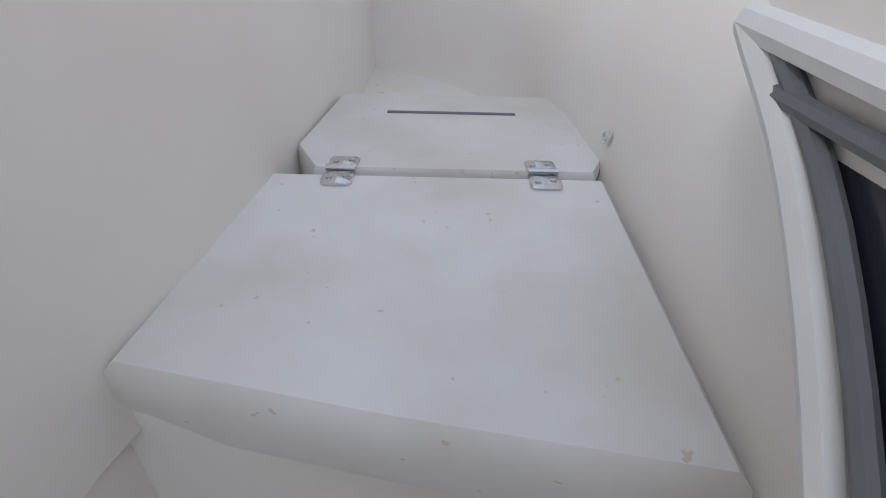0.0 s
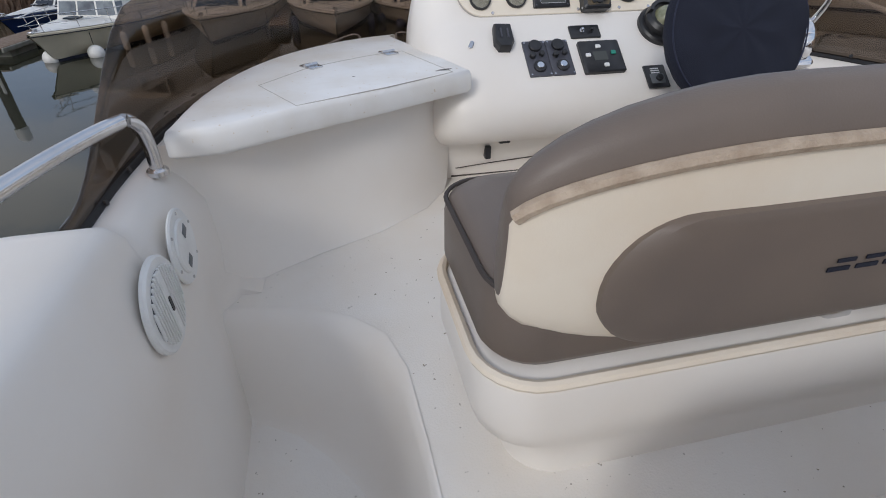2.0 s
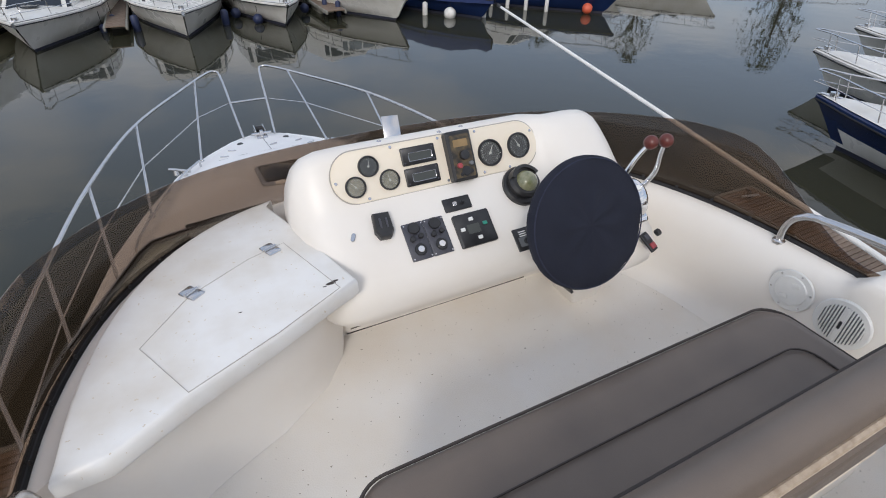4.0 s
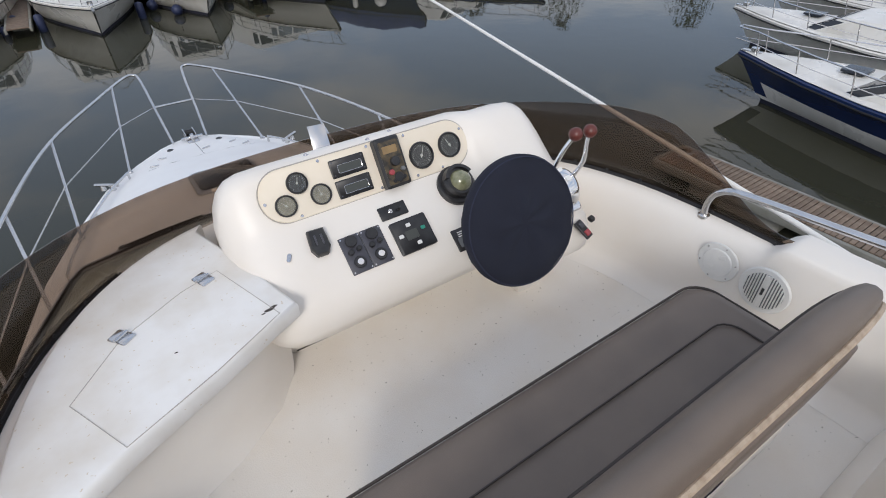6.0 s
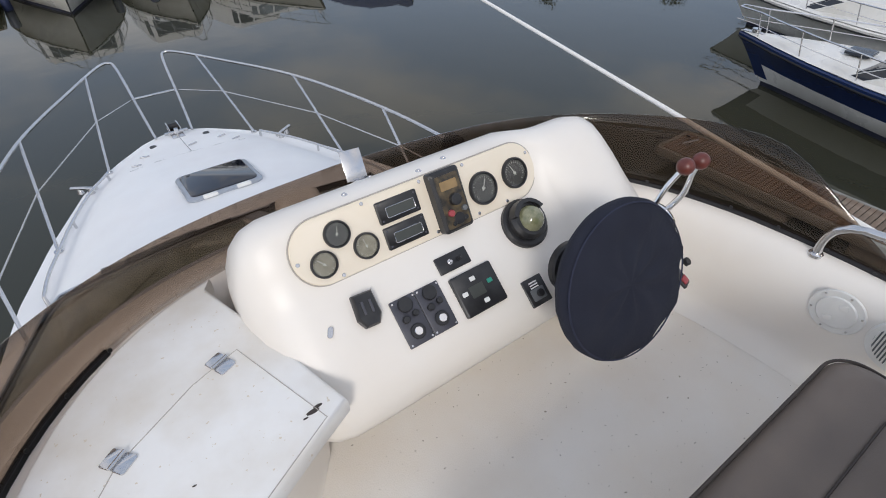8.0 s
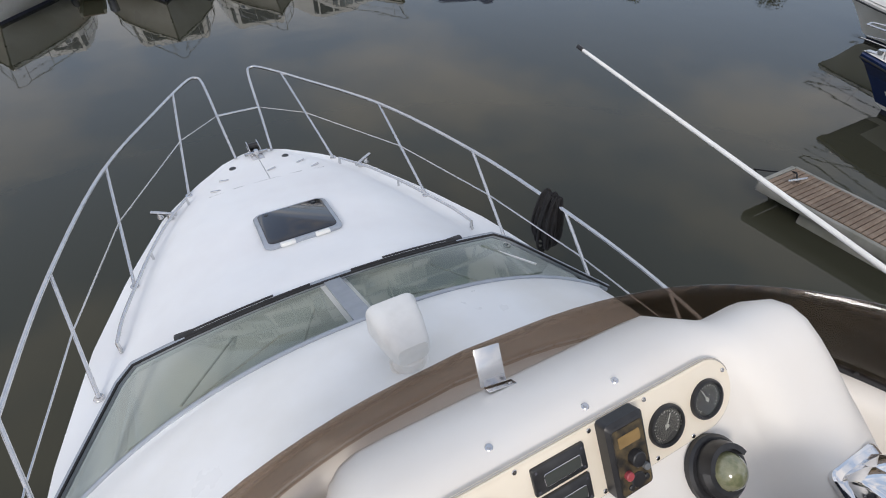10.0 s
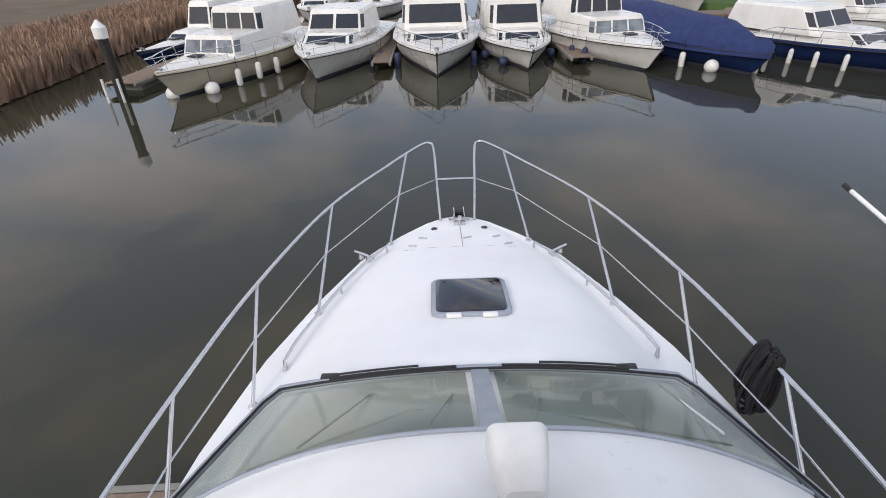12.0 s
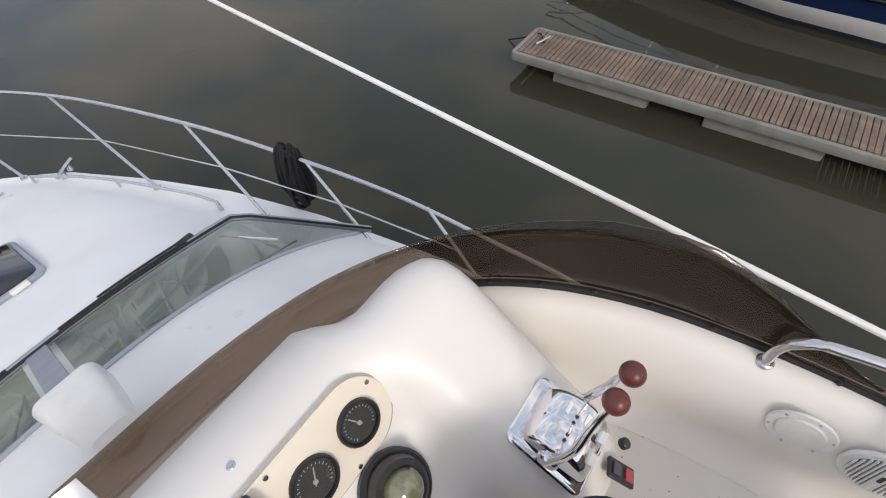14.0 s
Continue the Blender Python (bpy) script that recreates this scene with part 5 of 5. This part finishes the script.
for sgn in (-1, 1):
    c = thing("deck_cleat", (sgn * 0.95, 8.72, -1.07), "stainless mooring cleat at the deck edge", "cleat", "deck cleats")
    bm = B()
    M = pose(sgn * 0.95, 8.72, -1.075, 0, 0, -sgn * -35)
    tube(bm, [M @ Vector((x, 0, 0.055 - 0.2 * x * x)) for x in (-0.12, -0.06, 0, 0.06, 0.12)], 0.016, 10)
    part("horn", bm, STEEL, c)
    for dx in (-0.05, 0.05):
        bm = B()
        disc(bm, M @ pose(dx, 0, 0), 0.03, 0.05, 12, 0, 0.018)
        part("post", bm, STEEL, c)

# toe grab rails on the foredeck
for sgn in (-1, 1):
    g = thing("deck_grab_rail", (sgn * 1.1, 8, -0.95), "low stainless grab rail along the foredeck edge", "rail", "deck grab rails")
    line = [(sgn * 0.74, 8.84), (sgn * 0.92, 8.55), (sgn * 1.09, 8.15), (sgn * 1.22, 7.75), (sgn * 1.31, 7.45), (sgn * 1.35, 7.22)]
    pts = smooth_line([(x, y, deck_z(x, y) + 0.07) for x, y in line], 4)
    bm = B()
    tube(bm, [Vector((line[0][0], line[0][1] + 0.03, deck_z(*line[0])))] + pts + [Vector((line[-1][0], line[-1][1] - 0.03, deck_z(*line[-1])))], 0.012, 10)
    part("tube", bm, STEEL, g)
    for x, y in (line[0], line[2], line[5]):
        bm = B()
        tube(bm, [(x, y, deck_z(x, y) - 0.005), (x, y, deck_z(x, y) + 0.07)], 0.011, 8)
        part("stand_off", bm, STEEL, g)

# bow rails
for sgn in (-1, 1):
    rail = thing("bow_rail", (sgn * 1.4, 7.5, -1), "tall stainless steel bow rail with stanchions and wire", "railing", "bow rails")
    top = [(0.19, 9.52, -1.10), (0.215, 9.85, -0.86), (0.245, 10.30, -0.56), (0.30, 10.42, -0.515), (0.42, 10.30, -0.505), (0.72, 9.75, -0.50), (1.22, 8.74, -0.50), (1.55, 7.52, -0.505), (1.76, 6.55, -0.58), (1.90, 5.9, -0.68), (1.97, 5.3, -0.78), (2.0, 4.6, -0.86), (1.95, 4.2, -1.02)]
    bm = B()
    tube(bm, smooth_line([(sgn * x, y, z) for x, y, z in top], 6), 0.0145, 12)
    part("top_rail", bm, STEEL, rail)
    stan = [((0.72, 9.02), (0.56, 10.04, -0.503)), ((1.24, 7.86), (1.20, 8.78, -0.50)), ((1.48, 6.86), (1.545, 7.55, -0.505)), ((1.66, 5.95), (1.755, 6.56, -0.58)), ((1.74, 5.1), (1.93, 5.70, -0.70))]
    mids = [Vector((sgn * 0.226, 9.98, -0.80))]
    for (bx, by), tp in stan:
        b0 = Vector((sgn * bx, by, lerp_table(EDGEZ, by) + 0.01))
        t0 = Vector((sgn * tp[0], tp[1], tp[2]))
        bm = B()
        tube(bm, [b0, t0], 0.0125, 10)
        s = part("stanchion", bm, STEEL, rail)
        bm = B()
        disc(bm, pose(*b0) @ pose(0, 0, -0.008), 0.032, 0.012, 16, 0.003)
        part("foot", bm, STEEL, s)
        mids.append(b0 * 0.48 + t0 * 0.52)
    bm = B()
    tube(bm, mids, 0.006, 8)
    part("guard_wire", bm, STEEL, rail)
    if sgn > 0:
        bm = B()
        tube(bm, [(-0.226, 9.98, -0.80), (0.226, 9.98, -0.80)], 0.0125, 10)
        part("cross_bar", bm, STEEL, rail)

# coil of rope on the starboard rail
rp = thing("rope_coil", (1.73, 6.7, -0.6), "coil of black mooring rope hung on the rail", "rope")
rr = random.Random(9)
for k in range(22):
    bm = B()
    w, h = 0.035 + rr.random() * 0.022, 0.38 + rr.random() * 0.16
    cx, cy = 1.735 + rr.uniform(-0.035, 0.035), 6.70 + rr.uniform(-0.085, 0.085)
    ang = rr.uniform(-0.5, 0.5)
    pts = []
    for j in range(20):
        a = 2 * math.pi * j / 20
        lx, lz = w * math.cos(a) * (1.2 - 0.5 * math.sin(a)), h / 2 * math.sin(a)
        pts.append((cx + lx * math.cos(ang), cy + lx * math.sin(ang) * 1.4, -0.535 - h / 2 + 0.03 + lz))
    tube(bm, pts, 0.011, 6, closed=True)
    part("loop", bm, ROPE, rp)

# ---- pontoon and neighbours ----
def pontoon(x0, y0, length, width, ang, planks, label):
    t = thing("pontoon", (x0, y0, WATER), label, "pontoon", "marina pontoons")
    M = pose(x0, y0, 0, 0, 0, ang)
    for k in range(max(1, int(length / 2.6))):
        bm = B()
        box(bm, (0, 0, 0), (width * 0.8, 1.7, 0.42), 0.05, M @ pose(width / 2, -1.6 - k * 2.6, WATER + 0.08))
        part("float", bm, FLOATMAT, t)
    for dx in (0.0, width):
        bm = B()
        box(bm, (0, 0, 0), (0.09, length, 0.16), 0.02, M @ pose(dx, -length / 2, WATER + 0.33))
        part("edge_beam", bm, FLOATMAT, t)
    bm = B()
    box(bm, (0, 0, 0), (width, 0.09, 0.16), 0.02, M @ pose(width / 2, 0, WATER + 0.33))
    part("edge_beam", bm, FLOATMAT, t)
    if planks:
        me = None
        n = int(length / 0.088)
        for k in range(n):
            if me is None:
                bm = B()
                box(bm, (0, 0, 0), (width - 0.10, 0.076, 0.03), 0.005, seg=1)
                first = put_mesh("plank", bm, TEAK, smooth=False)
                me = first.data
                ob = first
            else:
                ob = new("plank", me)
            ob.matrix_basis = M @ pose(width / 2, -0.10 - k * 0.088, WATER + 0.405 + 0.003 * math.sin(k * 2.7), 0, 0, 0.5 * math.sin(k * 1.9))
            ob.parent = t
            ob.matrix_parent_inverse = t.matrix_basis.inverted()
    else:
        bm = B()
        box(bm, (0, 0, 0), (width - 0.08, length - 0.05, 0.05), 0.005, M @ pose(width / 2, -length / 2, WATER + 0.40))
        part("decking", bm, TEAK, t)
    return t, M

pt, PM = pontoon(7.70, 8.25, 16.0, 0.95, 0.5, True, "weathered timber finger pontoon on grey floats")
cl = thing("pontoon_cleat", (8.1, 7.9, WATER + 0.42), "galvanised cleat with a mooring line on the pontoon", "cleat")
bm = B()
tube(bm, [(7.95, 7.95, WATER + 0.50), (8.30, 7.85, WATER + 0.50)], 0.022, 8)
tube(bm, [(8.08, 7.91, WATER + 0.41), (8.08, 7.91, WATER + 0.5)], 0.025, 8)
tube(bm, [(8.17, 7.89, WATER + 0.41), (8.17, 7.89, WATER + 0.5)], 0.025, 8)
part("horn", bm, STEEL, cl)
bm = B()
tube(bm, smooth_line([(8.12, 7.9, WATER + 0.46), (8.4, 8.1, WATER + 0.45), (8.55, 8.5, WATER + 0.2), (8.7, 9.0, WATER - 0.05)], 6), 0.014, 6)
part("line", bm, ROPE, cl)
pontoon(-3.75, 7.75, 12.0, 0.9, 1.0, True, "narrow timber pontoon beside the hull")
pontoon(-3.05, 40.6, 12.0, 0.8, 0, False, "narrow finger pontoon between moored boats")
pontoon(6.05, 40.4, 12.0, 0.9, 0, False, "narrow finger pontoon between moored boats")
pontoon(-11.6, 42.0, 16.0, 1.3, -8, False, "wide end pontoon beside the mooring pile")
bm = B()
box(bm, (6, 41.5, WATER + 0.33), (46, 1.8, 0.2), 0.03)
tagged(part("main_walkway", bm, TEAK), "long timber main walkway pontoon behind the boats", "pontoon", kind="structure")

pl = thing("mooring_pile", (-12.6, 25.0, WATER), "dark mooring pile with a white conical cap", "pile")
bm = B()
tube(bm, [(-12.6, 25.0, WATER - 0.3), (-12.6, 25.0, WATER + 2.3)], 0.19, 16)
part("timber_post", bm, PILE, pl)
bm = B()
disc(bm, pose(-12.6, 25.0, WATER + 2.3), 0.25, 0.38, 18)
disc(bm, pose(-12.6, 25.0, WATER + 2.68), 0.25, 0.26, 18, 0, 0.03)
part("cap", bm, WHITEP, pl)
for dx in (-0.35, 0.25):
    bm = B()
    tube(bm, [(-12.6 + dx, 24.6, WATER - 0.2), (-12.6 + dx, 24.6, WATER + 0.9)], 0.05, 8)
    part("guide_post", bm, FENDERW, pl)


def cruiser(x, y, heading, L, Wd, H, hull, style, label, stripe=None, rail=True, cover=None):
    """A moored motor cruiser; its stem stands at x, y and it reaches back along its heading."""
    t = thing("motor_cruiser", (x, y, WATER), label, "boat", "moored motor cruisers")
    M = pose(x, y, WATER, 0, 0, heading)       # local: +y from stem to stern
    OV = 1.0
    H = H * 0.80                               # low topsides under tall cabins
    st = [0.0, 0.03, 0.08, 0.15, 0.25, 0.38, 0.55, 0.75, 1.0]
    def half(s):
        return Wd / 2 * min(1, 1.02 * (1 - (1 - min(1, s / 0.55)) ** 2.3)) if s < 0.55 else Wd / 2
    def sheer(s):
        return H * (1.0 + 0.22 * (1 - s) ** 2)
    def rows(sgn):
        out = []
        for s in st:
            w = max(0.03, half(s))
            wl_ = max(0.02, w * (0.45 + 0.45 * min(1, s / 0.5)))
            yy = s * L
            over = -OV * H * (1 - s) ** 2.5
            z = sheer(s)
            out.append([Vector((sgn * a, b, c)) for a, b, c in ((w - 0.03, yy + over, z), (w + 0.03, yy + over, z - 0.03), (w + 0.02, yy + over, z - 0.12), (w * 0.96 + 0.0, yy + over * 0.85, z * 0.80), (w * 0.60 + wl_ * 0.40, yy + over * 0.5, z * 0.48), (w * 0.2 + wl_ * 0.8, yy + over * 0.2, z * 0.18), (wl_, yy, 0.10), (wl_ * 0.97, yy, -0.15))])
        return out
    bm = B()
    for sgn in (-1, 1):
        loft(bm, [[M @ p for p in r] for r in rows(sgn)], closed=False)
    mats = [hull, ANTIF, stripe or hull]
    for f in bm.faces:
        zc = f.calc_center_median().z - WATER
        f.material_index = 1 if zc < 0.06 else 0
    if stripe:
        bm.faces.ensure_lookup_table()
        for f in bm.faces:
            zc = f.calc_center_median().z - WATER
            if 0.10 < zc < H * 0.40:
                f.material_index = 2
    part("hull", bm, mats, t, angle=35)
    for sgn in (-1, 1):
        bm = B()
        tube(bm, [M @ Vector((sgn * (max(0.03, half(s)) + 0.03), s * L - OV * H * (1 - s) ** 2.5, sheer(s) - 0.10)) for s in st], 0.022, 6)
        part("rub_rail", bm, RUBBER, t)
    bm = B()
    loft(bm, [[M @ Vector((u * max(0.02, half(s) - 0.02), s * L - OV * H * (1 - s) ** 2.5, sheer(s) + 0.02 + 0.16 * (1 - u * u) * min(1, s * 6))) for u in (-1, -0.8, -0.4, 0, 0.4, 0.8, 1)] for s in st], closed=False)
    dk = part("deck", bm, HULLW, t, angle=50)
    if cover:
        bm = B()
        rws = []
        for k, s in enumerate(st):
            yy = s * L - OV * H * (1 - s) ** 2.5
            pk = 0.25 + 0.9 * min(1, s * 3) + 0.10 * math.sin(k * 2.1)
            rws.append([M @ Vector((u * (half(s) + 0.06), yy, sheer(s) + (-0.25 if abs(u) == 1 else pk * (1 - abs(u) ** 1.6) + 0.04 * math.sin(u * 9 + k)))) for u in (-1, -0.96, -0.7, -0.35, 0, 0.35, 0.7, 0.96, 1)])
        loft(bm, rws, closed=False)
        part("canvas_cover", bm, cover, t, angle=60)
    else:
        wd = Wd * 0.40
        z0 = H * 1.05
        def cab(y0, y1, z_lo, z_hi, w, rake, name, window, mt=HULLW):
            bm = B()
            def rg(zf, ins):
                ya, yb = y0 + rake * zf, y1 - 0.25 * zf
                return [M @ Vector((a, b, z_lo + 1.22 * (z_hi - z_lo) * zf)) for a, b in ((-w + ins + 0.15, ya), (w - ins - 0.15, ya), (w - ins, ya + 0.35), (w - ins, yb), (-w + ins, yb), (-w + ins, ya + 0.35))]
            loft(bm, [rg(0, 0), rg(0.2, 0.02), rg(0.9, 0.12), rg(1.0, 0.2)])
            cb = part(name, bm, mt, t, angle=25)
            def pane(a, b, c, d, matw):
                bm = B()
                q = [rg_pt(*p) for p in (a, b, c, d)]
                n = (q[1] - q[0]).cross(q[3] - q[0]).normalized()
                loft(bm, [[p - n * 0.03 for p in q], [p + n * 0.025 for p in q]])
                part("window", bm, matw, cb, smooth=False)
            def rg_pt(i0, f, zf):
                r = rg(zf, 0.02 + 0.14 * zf)
                a, b = r[i0 % 6], r[(i0 + 1) % 6]
                return a + (b - a) * f
            nfront = window[0]
            for k in range(nfront):
                f0, f1 = (k + 0.06) / nfront, (k + 0.94) / nfront
                pane((0, f0, 0.30), (0, f1, 0.30), (0, f1, 0.82), (0, f0, 0.82), window[2])
            for side_i in (2, 4):
                ns = window[1]
                for k in range(ns):
                    f0, f1 = (k + 0.06) / ns * 0.9 + 0.03, (k + 0.92) / ns * 0.9 + 0.03
                    pane((side_i, f0, 0.30), (side_i, f1, 0.30), (side_i, f1, 0.80), (side_i, f0, 0.80), window[2])
            for side_i in (1, 5):
                pane((side_i, 0.1, 0.30), (side_i, 0.9, 0.30), (side_i, 0.9, 0.80), (side_i, 0.1, 0.80), window[2])
        if style == "classic":
            cab(L * 0.22, L * 0.60, z0, z0 + 0.75, wd * 0.95, 0.35, "fore_cabin", (3, 4, WINDOWL))
            cab(L * 0.42, L * 0.78, z0 + 0.5, z0 + 1.55, wd * 0.92, 0.30, "wheelhouse", (3, 3, WINDOWM))
        elif style == "sport":
            cab(L * 0.16, L * 0.60, z0 - 0.05, z0 + 0.45, wd * 0.80, 0.9, "fore_cabin", (1, 2, WINDOWM))
            cab(L * 0.34, L * 0.75, z0 + 0.25, z0 + 1.15, wd * 0.92, 0.85, "wheelhouse", (2, 2, WINDOWM))
        elif style == "open":
            cab(L * 0.14, L * 0.62, z0 - 0.05, z0 + 0.42, wd * 0.85, 1.2, "fore_cabin", (1, 1, WINDOWM))
            cab(L * 0.45, L * 0.70, z0 + 0.25, z0 + 0.85, wd * 0.9, 0.75, "windscreen", (2, 1, WINDOWL), ALU)
        else:
            cab(L * 0.14, L * 0.50, z0 - 0.05, z0 + 0.40, wd * 0.80, 0.8, "fore_cabin", (1, 1, WINDOWM))
            cab(L * 0.32, L * 0.78, z0 + 0.2, z0 + 1.45, wd * 0.95, 0.6, "wheelhouse", (1, 3, WINDOWM))
        bm = B()
        hm_ = M @ pose(0, L * 0.15, sheer(0.15) + 0.19)
        plate(bm, hm_, 0.55, 0.5, 0.06, 0.05, 0.01, 3)
        part("deck_hatch", bm, WINDOWM, dk)
    if rail:
        bm = B()
        for sgn in (-1, 1):
            pts = [M @ Vector((sgn * max(0.10, half(s) * 0.94), s * L - OV * H * (1 - s) ** 2.5 - (0.15 if s == 0 else 0), sheer(s) + 0.55 - 0.1 * s)) for s in (0.0, 0.03, 0.08, 0.15, 0.25, 0.38, 0.5)]
            pts.append(M @ Vector((sgn * half(0.6) * 0.96, 0.6 * L, sheer(0.6) + 0.05)))
            tube(bm, pts, 0.018, 6)
            lowr = [p * 1.0 - Vector((0, 0, 0.27)) for p in pts[:-1]]
            tube(bm, lowr, 0.010, 5)
        a, b = M @ Vector((-0.10, -OV * H - 0.15, sheer(0) + 0.55)), M @ Vector((0.10, -OV * H - 0.15, sheer(0) + 0.55))
        tube(bm, [a, b], 0.018, 6)
        rl_ = part("pulpit_rail", bm, STEEL, t)
        for sgn in (-1, 1):
            for s in (0.03, 0.12, 0.22, 0.34, 0.47):
                bm = B()
                w = max(0.08, half(s) * 0.93)
                yy = s * L - OV * H * (1 - s) ** 2.5
                tube(bm, [M @ Vector((sgn * w, yy + 0.12, sheer(s))), M @ Vector((sgn * w, yy, sheer(s) + 0.54 - 0.1 * s))], 0.014, 6)
                part("stanchion", bm, STEEL, rl_)
    bm = B()
    disc(bm, M @ pose(0, -0.6 * H, sheer(0) + 0.04), 0.10, 0.09, 10)
    box(bm, (0, 0, 0), (0.14, 0.5, 0.05), 0.01, M @ pose(0, -0.65 * H, sheer(0) + 0.03))
    part("anchor_winch", bm, STEEL, dk)
    return t, M, half, sheer


def fender(p, mt, label, long=True, r=0.13):
    t = thing("fender", p, label, "fender", "hanging fenders")
    bm = B()
    if long:
        prof = [(0.03, -0.36), (r * 0.8, -0.32), (r, -0.25), (r, 0.25), (r * 0.8, 0.32), (0.03, 0.36)]
    else:
        prof = [(r * 1.7 * math.cos(a) + 0.01, r * 1.7 * math.sin(a)) for a in [radians(-85 + 17 * k) for k in range(11)]]
    loft(bm, [[Vector((p[0] + q * math.cos(k * 0.5236), p[1] + q * math.sin(k * 0.5236), p[2] + z)) for k in range(12)] for q, z in prof])
    part("body", bm, mt, t)
    bm = B()
    tube(bm, [(p[0], p[1], p[2] + 0.3), (p[0], p[1], p[2] + 0.85)], 0.012, 5)
    part("cord", bm, ROPE, t)


def hang(boat, spots, mt, label, long=True, r=0.13):
    t, M, half, sheer = boat
    for s, side, dz in spots:
        w = half(s) + r + 0.03
        fender(tuple(M @ Vector((side * w, s * 9.5, sheer(s) - dz))), mt, label, long, r)


b1 = cruiser(-10.45, 25.1, -14, 11, 3.7, 1.15, HULLC, "classic", "cream classic river cruiser with a raised wheelhouse")
hang(b1, ((0.10, 1, 0.95), (0.01, -1, 1.0)), FENDERW, "round white buoy fender hanging at a bow", False, 0.17)
hang(b1, ((0.22, 1, 0.7), (0.33, 1, 0.6), (0.46, 1, 0.6)), FENDERW, "white cylinder fender hanging from a rail")
b2 = cruiser(-5.35, 27.2, -6, 10, 4.0, 1.2, HULLW, "sport", "white sports cruiser with a dark hull window")
hang(b2, ((0.42, 1, 0.9), (0.30, 1, 1.1)), FENDERB, "navy fender hanging between boats")
b3 = cruiser(-0.1, 27.3, 0, 11.5, 4.4, 1.2, HULLW, "house", "broad white cruiser with a dark wheelhouse screen")
hang(b3, ((0.22, 1, 0.8), (0.24, -1, 0.8)), FENDERB, "navy fender hanging between boats", True, 0.16)
b4 = cruiser(4.0, 28.0, 2, 9.5, 3.6, 1.05, HULLW, "house", "smaller white cruiser with a dark wheelhouse screen")
hang(b4, ((0.12, -1, 0.8), (0.28, -1, 0.7), (0.26, 1, 0.7)), FENDERB, "round navy fender hanging at a bow", False, 0.13)
b5 = cruiser(9.0, 27.2, 12, 11, 3.9, 1.15, HULLW, "classic", "white cruiser with trapezoid cabin windows")
hang(b5, ((0.35, -1, 0.7), (0.26, -1, 0.7)), FENDERB, "navy fender hanging from a rail")
b6 = cruiser(12.9, 25.9, 12, 10.5, 3.8, 1.05, HULLB, "house", "dark blue boat under a blue canvas cover", rail=False, cover=CANOPY)
hang(b6, ((0.12, -1, 0.8),), FENDERW, "round white buoy fender hanging at a bow", False, 0.17)
hang(b6, ((0.25, -1, 0.7), (0.03, 1, 0.9)), FENDERW, "white cylinder fender hanging from a rail")
b7 = cruiser(19.3, 24.6, 24, 11.5, 3.8, 1.0, HULLB, "sport", "dark blue hulled cruiser with white topsides")
hang(b7, ((0.06, -1, 0.7),), FENDERO, "round orange buoy fender at a bow", False, 0.15)
hang(b7, ((0.25, -1, 0.6), (0.36, -1, 0.6), (0.47, -1, 0.6), (0.58, -1, 0.6)), FENDERW, "white cylinder fender hanging from a rail", True, 0.10)
cruiser(24.5, 30.0, 24, 10, 3.2, 1.25, HULLW, "sport", "white cruiser with blue trim on the far berth")
cruiser(29.5, 27.0, 24, 10, 3.2, 1.3, HULLW, "open", "white sports boat on the far berth")
for i, (x, s, c) in enumerate(((-16, "house", BEIGEC), (-9, "house", None), (-4.5, "classic", None), (0.5, "sport", None), (5, "house", None), (9.5, "sport", CANOPY), (14, "open", None), (19, "house", None), (24, "sport", None))):
    cruiser(x, 44.0 + (i % 3) * 0.6, (i % 2) * 4 - 2, 9 + i % 3, 3.4, 1.1, HULLW, s, "white cruiser moored in the row behind" if not c else "cruiser under a canvas cover in the row behind", cover=c, rail=False)
nb = cruiser(-13.9, 30.5, -12, 13, 2.3, 1.0, HULLB, "house", "long dark blue narrow boat behind the pile", rail=False)

# nearest neighbour: blue hull with white boot band, lying along the pontoon
cruiser(13.1, 9.1, 181.0, 11.5, 3.6, 1.12, HULLB, "open", "blue and white sports cruiser moored along the pontoon", stripe=HULLW)
cruiser(17.6, 12.0, 181.0, 10.5, 3.5, 1.1, HULLW, "open", "white sports cruiser in the next berth")
cruiser(22.5, 13.5, 181.0, 10.0, 3.4, 1.1, HULLW, "sport", "white cruiser two berths along")
pontoon(20.2, 11.0, 14.0, 0.95, 0.5, False, "finger pontoon between sports cruisers")
bm = B()
box(bm, (34, 33, WATER + 0.35), (34, 1.6, 0.22), 0.03, pose(34, 33, WATER + 0.35, 0, 0, -35))
tagged(part("far_walkway", bm, TEAK), "long far walkway pontoon below the grass bank", "pontoon", kind="structure")
fr_ = thing("walkway_railing", (32, 33, WATER), "galvanised railing along the far walkway", "railing")
for k in range(14):
    bm = B()
    px, py = 24 + k * 1.7, 41.3 - k * 1.19
    tube(bm, [(px, py, WATER + 0.4), (px, py, WATER + 1.5)], 0.03, 6)
    part("post", bm, STEEL, fr_)
bm = B()
for z in (1.0, 1.5):
    tube(bm, [(24, 41.3, WATER + z), (24 + 13 * 1.7, 41.3 - 13 * 1.19, WATER + z)], 0.025, 6)
part("bar", bm, STEEL, fr_)
